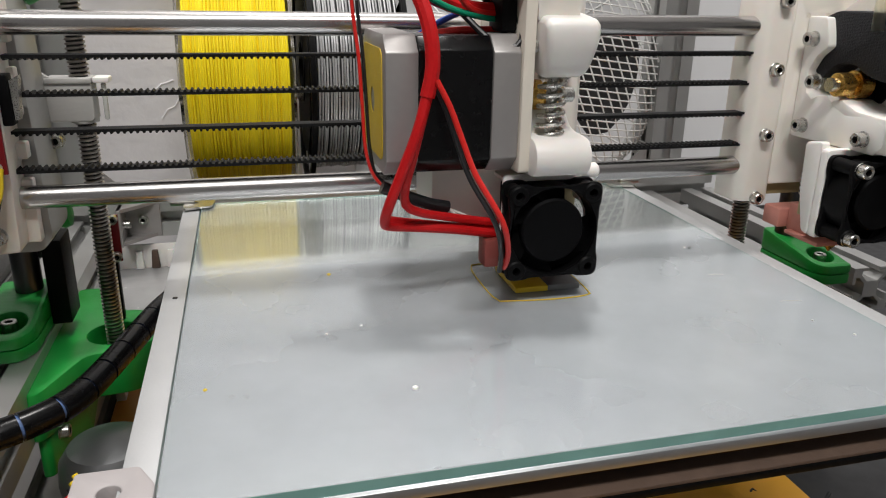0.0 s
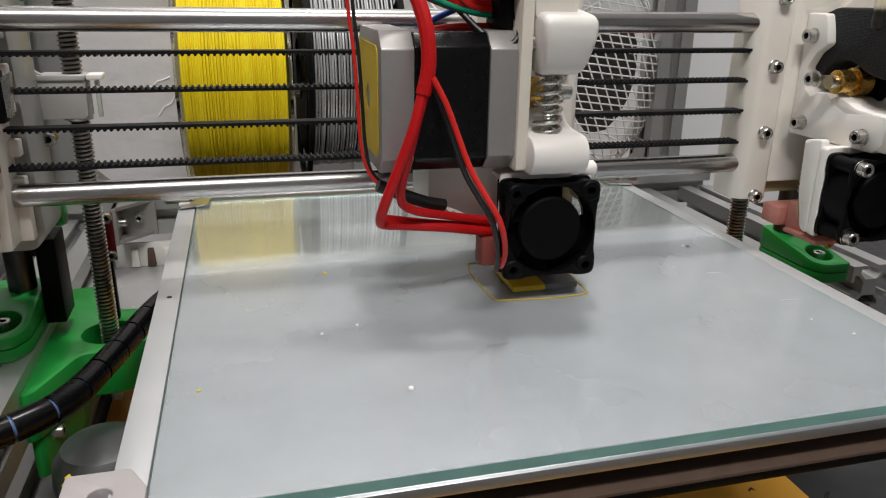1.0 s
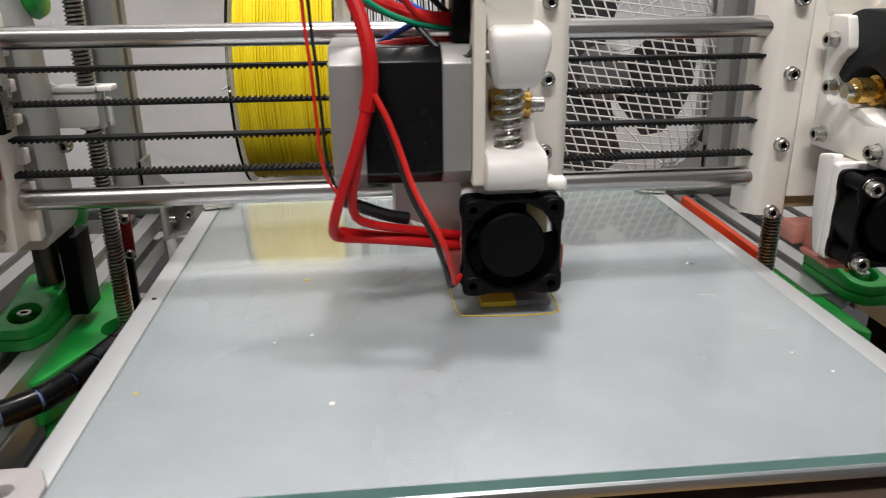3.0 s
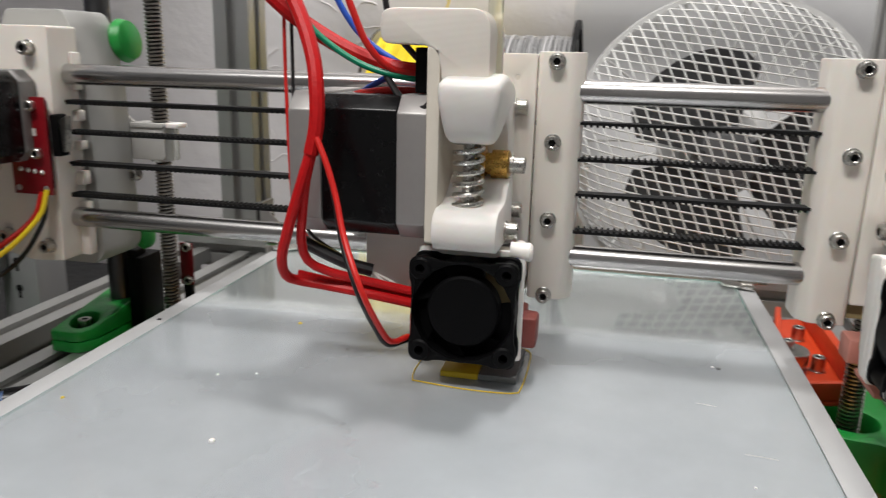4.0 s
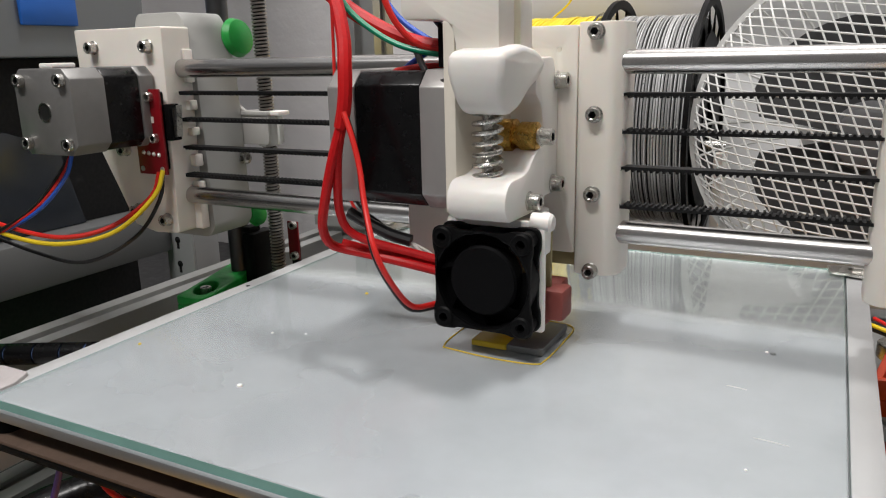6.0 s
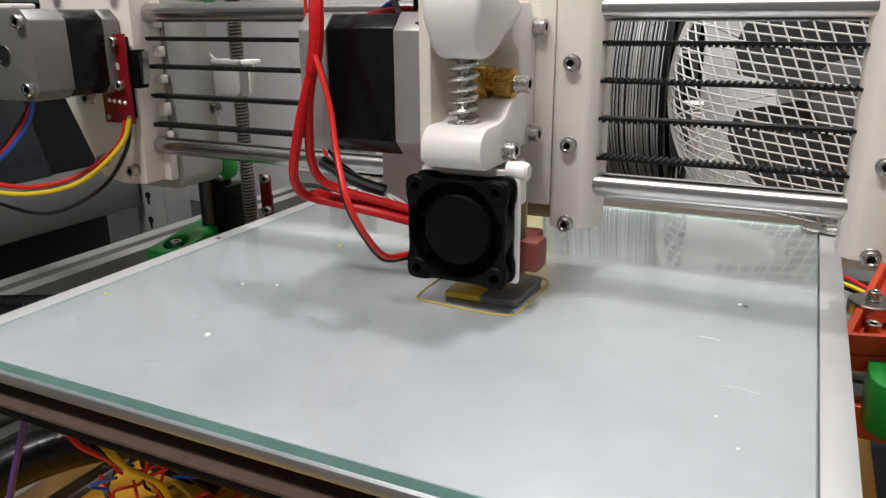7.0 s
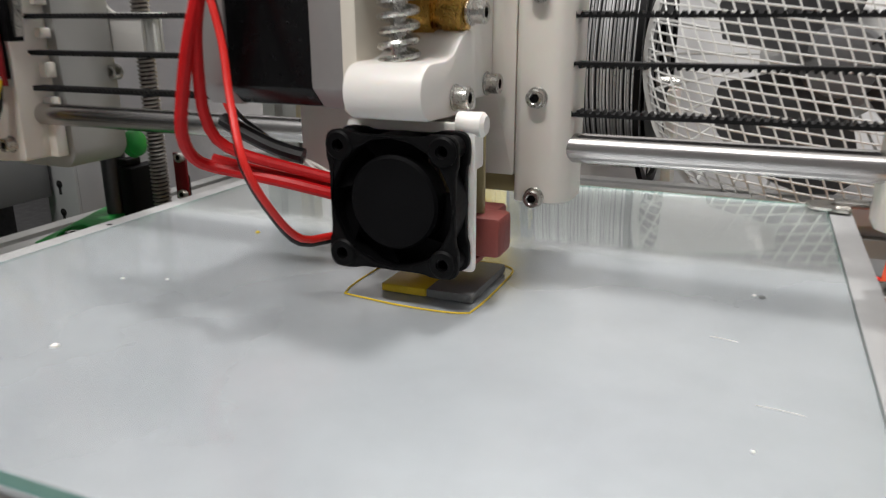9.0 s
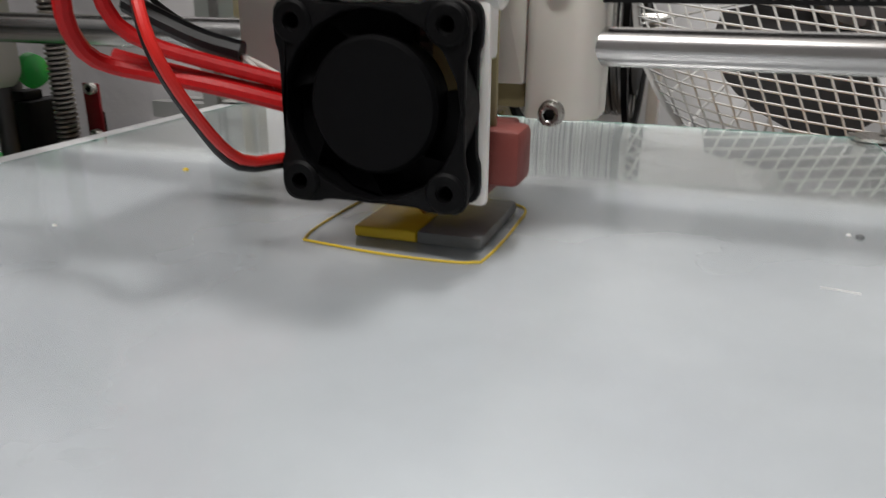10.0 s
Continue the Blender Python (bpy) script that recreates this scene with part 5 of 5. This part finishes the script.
def spool(name, x0, x1, yc, zc, rf, rw, fil, flange_mat, fil_mat, label, hub_mat, spokes, pitch):
    sp = thing(name, ((x0 + x1) / 2, yc, zc - rf), label, "spool", "filament spools")
    rg = random.Random(int(1000 * x1))
    for x in (x0, x1 - 0.004):
        if spokes:
            prof = [(rf * 0.93, 0.0), (rf, 0.0), (rf, 0.004), (rf * 0.93, 0.004)]
            fl = part("flange", lathe(bmnew(), (x, yc, zc), (1, 0, 0), prof, 64, True), flange_mat, sp, "black spool flange")
            part("flange_web", lathe(bmnew(), (x + 0.001, yc, zc), (1, 0, 0), [(0.028, 0), (rf * 0.72, 0), (rf * 0.72, 0.002), (0.028, 0.002)], 48, True), flange_mat, sp)
            bm = bmnew()
            for k in range(18):
                a = k * math.pi / 9
                u, w = Vector((0, math.cos(a), math.sin(a))), Vector((0, -math.sin(a), math.cos(a)))
                c = Vector((x + 0.002, yc, zc))
                lo = [c + u * rr + w * ww for rr, ww in ((rf * 0.70, -0.009), (rf * 0.94, -0.003), (rf * 0.94, 0.003), (rf * 0.70, 0.009))]
                vs = [bm.verts.new(p) for p in lo]
                bm.faces.new(vs)
            bmesh.ops.solidify(bm, geom=bm.faces[:], thickness=0.002)
            part("spokes", bm, flange_mat, sp)
        else:
            part("flange", lathe(bmnew(), (x, yc, zc), (1, 0, 0), [(0.028, 0), (rf, 0), (rf, 0.0025), (0.028, 0.0025)], 64, True), flange_mat, sp, "clear plastic spool flange")
    prof = [(0.030, 0.0045)]
    # the grey spool's core sits deeper and carries the painted gap shade
    core = rw - (0.0022 if spokes else 0.0)
    w = x1 - x0 - 0.009
    n = int(w / fil)
    wob = 0
    for k in range(n):
        wob = 0.7 * wob + rg.uniform(-0.0006, 0.0006)
        r = core + wob
        h = 0.0045 + k * fil
        prof += [(r - fil * 0.5, h), (r - fil * 0.12, h + fil * 0.2), (r, h + fil * 0.5), (r - fil * 0.12, h + fil * 0.8)]
    prof.append((0.030, x1 - x0 - 0.0045))
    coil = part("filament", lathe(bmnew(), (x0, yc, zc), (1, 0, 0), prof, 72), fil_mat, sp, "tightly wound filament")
    bm = bmnew()
    turns_n = int(w / (fil * pitch))
    for k in range(turns_n):
        x = x0 + 0.006 + (k + 0.5) * (x1 - x0 - 0.012) / turns_n + rg.uniform(-0.0004, 0.0004)
        lean, r = rg.gauss(0, 0.0006 if spokes else 0.0012), rw + rg.uniform(-0.0006, 0.0008)
        ph = rg.uniform(0, 6.28)
        pts = []
        for j in range(26):
            a = radians(70 + 8.4 * j)
            xx = min(x1 - 0.006, max(x0 + 0.006, x + lean * (j / 25 - 0.5) + 0.0003 * math.sin(a * 2 + ph)))
            pts.append(Vector((xx, yc + r * math.cos(a), zc + r * math.sin(a))))
        sweep(bm, pts, fil * (0.42 if spokes else 0.48), 8)
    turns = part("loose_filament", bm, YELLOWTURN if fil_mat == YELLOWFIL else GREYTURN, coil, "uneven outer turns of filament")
    tagged(turns, "uneven outer turns of filament", kind="stuff")
    part("hub", lathe(bmnew(), (x0, yc, zc), (1, 0, 0), [(0.026, 0), (0.0295, 0), (0.0295, x1 - x0), (0.026, x1 - x0)], 32, True), hub_mat, sp)
    return sp


spool("filament_spool", -0.188, -0.0965, 0.385, 0.047, 0.100, 0.0955, 0.0022, CLEAR, YELLOWFIL, "clear spool full of bright yellow filament", CLEAR, False, 1.25)
spool("filament_spool", -0.0868, -0.006, 0.380, 0.052, 0.104, 0.089, 0.0022, BLACK, GREYSHADE, "black spool of silver-grey filament", BLACK, True, 1.14)
sh = thing("spool_rod", (-0.10, 0.383, TABLE_Z), "steel rod on two stands that carries the spools", "spool holder")
part("rod", cyl(bmnew(), (-0.196, 0.383, 0.030), (0.010, 0.383, 0.030), 0.006, 20), ZINC, sh)
for x in (-0.095, 0.006):
    part("stand", box(bmnew(), x - 0.004, x + 0.004, 0.368, 0.398, TABLE_Z, 0.026, 0.001), WHITE, sh)
wire("loose_strand", [(-0.150, 0.383, 0.143), (-0.128, 0.372, 0.160), (-0.122, 0.365, 0.190), (-0.125, 0.360, 0.230)], 0.0009, YELLOWFIL, sh, "loose yellow strand")

# ---- desk fan ----
FX, FY, FZ, FR = 0.112, 0.298, 0.055, 0.117
fan = thing("desk_fan", (FX, FY + 0.03, TABLE_Z), "white desk fan with wire mesh guard and dark grey blades", "desk fan")


def dome(u, v):
    rr = (u * u + v * v) / (FR * FR)
    return Vector((FX + u, FY - 0.074 * (1 - min(1, rr) ** 2.6), FZ + v))


n = 46
for ang, step in ((-7, 0.0060), (-67, 0.0080)):
    ca, sa = math.cos(radians(ang)), math.sin(radians(ang))
    for k in range(-n, n + 1):
        off = (k + 0.5) * step
        if abs(off) < FR - 0.002:
            h = math.sqrt(FR * FR - off * off)
            part("guard_wire", sweep(bmnew(), [dome(ca * t - sa * off, sa * t + ca * off) for t in [-h * math.cos(math.pi * i / 36) for i in range(37)]], 0.00068, 5), GUARD, fan)
part("rim", lathe(bmnew(), (FX, FY, FZ), (0, 1, 0), [(FR - 0.0012, -0.002), (FR + 0.0028, -0.002), (FR + 0.0034, 0.003), (FR + 0.0022, 0.008), (FR - 0.0012, 0.008)], 72, True), FANWHITE, fan, "white plastic rim")
for k in range(30):
    a = k * math.pi / 15
    part("rear_guard_wire", sweep(bmnew(), [Vector((FX + r * math.cos(a), FY + 0.012 + d, FZ + r * math.sin(a))) for r, d in ((FR, 0.0), (FR * 0.92, 0.025), (FR * 0.7, 0.040), (0.03, 0.046))], 0.0011, 5), GUARD, fan)
part("motor_housing", lathe(bmnew(), (FX, FY - 0.012, FZ), (0, 1, 0), [(0.020, 0), (0.032, 0.004), (0.038, 0.05), (0.046, 0.06), (0.042, 0.11), (0.020, 0.125)], 40), FANWHITE, fan, "white motor housing")
fhub = part("hub", lathe(bmnew(), (FX, FY - 0.050, FZ), (0, 1, 0), [(0.012, 0), (0.020, 0.003), (0.023, 0.010), (0.023, 0.036)], 32), material("grey_fan_hub_plastic", (0.16, 0.16, 0.165), 0.35), fan, "grey hub")
for k in range(3):
    a0 = radians(122 + 117 * k)
    bm = bmnew()
    grid = []
    for i in range(9):
        u = i / 8
        rr = 0.017 + 0.063 * u
        half = radians(47)
        row = []
        for j in range(9):
            q = j / 4 - 1
            edge = rr - 0.012 * (abs(q) ** 6) * u * u
            a = a0 + half * q
            row.append(bm.verts.new((FX + edge * math.cos(a), FY - 0.034 - q * 0.012 - 0.004 * q * q, FZ + edge * math.sin(a))))
        grid.append(row)
    for i in range(8):
        for j in range(8):
            bm.faces.new((grid[i][j], grid[i + 1][j], grid[i + 1][j + 1], grid[i][j + 1]))
    bmesh.ops.solidify(bm, geom=bm.faces[:], thickness=0.0014)
    part("blade", bm, BLADE, fhub, "dark grey fan blade")
part("stand", lathe(bmnew(), (FX, FY + 0.085, TABLE_Z), (0, 0, 1), [(0.070, 0), (0.070, 0.010), (0.060, 0.018), (0.016, 0.024), (0.014, 0.165)], 40), FANWHITE, fan, "white round stand")

# ---- neighbouring machine ----
nm = thing("neighbour_machine", (-0.62, -0.05, TABLE_Z), "grey metal enclosure of another printer with a near-black box standing for the shade in the opening", "machine")
# beam's unseen upper part is added height that darkens the glass's reflection
part("top_beam", box(bmnew(), -0.80, -0.420, -0.45, 0.150, 0.118, 0.720, 0.002), GREYMETAL, nm, "grey painted top beam, raised out of view to darken the bed's reflection")
# solid near-black box in place of the opening's shade
part("opening_shade_box", box(bmnew(), -0.80, -0.445, -0.45, 0.146, -0.0118, 0.1178, 0.001), OPENING_SHADE, nm, "near-black box standing for the shade in the opening")
part("lower_panel", box(bmnew(), -0.80, -0.420, -0.45, 0.150, -0.049, -0.0120, 0.0015), material("mid_grey_sheet_metal", (0.16, 0.164, 0.168), 0.42, 0.2, vary=0.06, scale=12), nm, "mid grey sheet metal panel")
# another near-black box for the shade beneath the panel
part("base", box(bmnew(), -0.80, -0.460, -0.45, 0.146, TABLE_Z, -0.0492, 0.001), OPENING_SHADE, nm)
part("smoked_door", prism(bmnew(), "x", -0.4445, -0.440, [(-0.10, -0.0116), (0.085, -0.0116), (0.070, 0.050), (0.030, 0.066), (-0.10, 0.066)], (), 0.001), material("smoked_panel", (0.030, 0.036, 0.048), 0.2, vary=0.1), nm, "smoked plastic door panel")
part("green_panel", box(bmnew(), -0.4448, -0.428, -0.14, -0.012, -0.0116, 0.062, 0.002), GREEN, nm, "green plastic panel")
part("green_foot", box(bmnew(), -0.456, -0.400, -0.02, 0.09, TABLE_Z, TABLE_Z + 0.030, 0.003), GREEN, nm, "green plastic foot")
part("blue_switch", box(bmnew(), -0.4198, -0.4165, 0.040, 0.085, 0.140, 0.165, 0.001), BLUEPLASTIC, nm, "blue plastic switch")
up = thing("slotted_upright", (-0.41, 0.165, TABLE_Z), "white sheet metal upright with keyhole slots", "upright")
part("sheet", box(bmnew(), -0.4300, -0.3980, 0.1535, 0.1560, TABLE_Z, 0.115, 0.0005), LIGHTMETAL, up)
part("flange", box(bmnew(), -0.4005, -0.3980, 0.1562, 0.185, TABLE_Z, 0.115, 0.0005), LIGHTMETAL, up)
for z in (-0.040, -0.062, -0.084, -0.106):
    bm = bmnew()
    cyl(bm, (-0.4150, 0.1530, z), (-0.4150, 0.1534, z), 0.0030, 16)
    box(bm, -0.4163, -0.4137, 0.1530, 0.1534, z - 0.008, z, 0)
    # flat black mark for the shade seen in the slot
    part("keyhole", bm, OPENING_SHADE, up, "keyhole slot's shade drawn as a flat black mark")
mw = thing("motor_cable", (-0.29, -0.05, 0.02), "thin red, blue and black motor wires", "cable")
for k, m in enumerate((BLUEWIRE, REDWIRE, BLACKWIRE)):
    wire("wire", [(-0.262 - 0.003 * k, -0.050 + 0.002 * k, 0.068), (-0.268 - 0.003 * k, -0.052, 0.055), (-0.290 - 0.003 * k, -0.056, 0.036), (-0.330, -0.060 - 0.002 * k, 0.018)], 0.0011, m, mw)
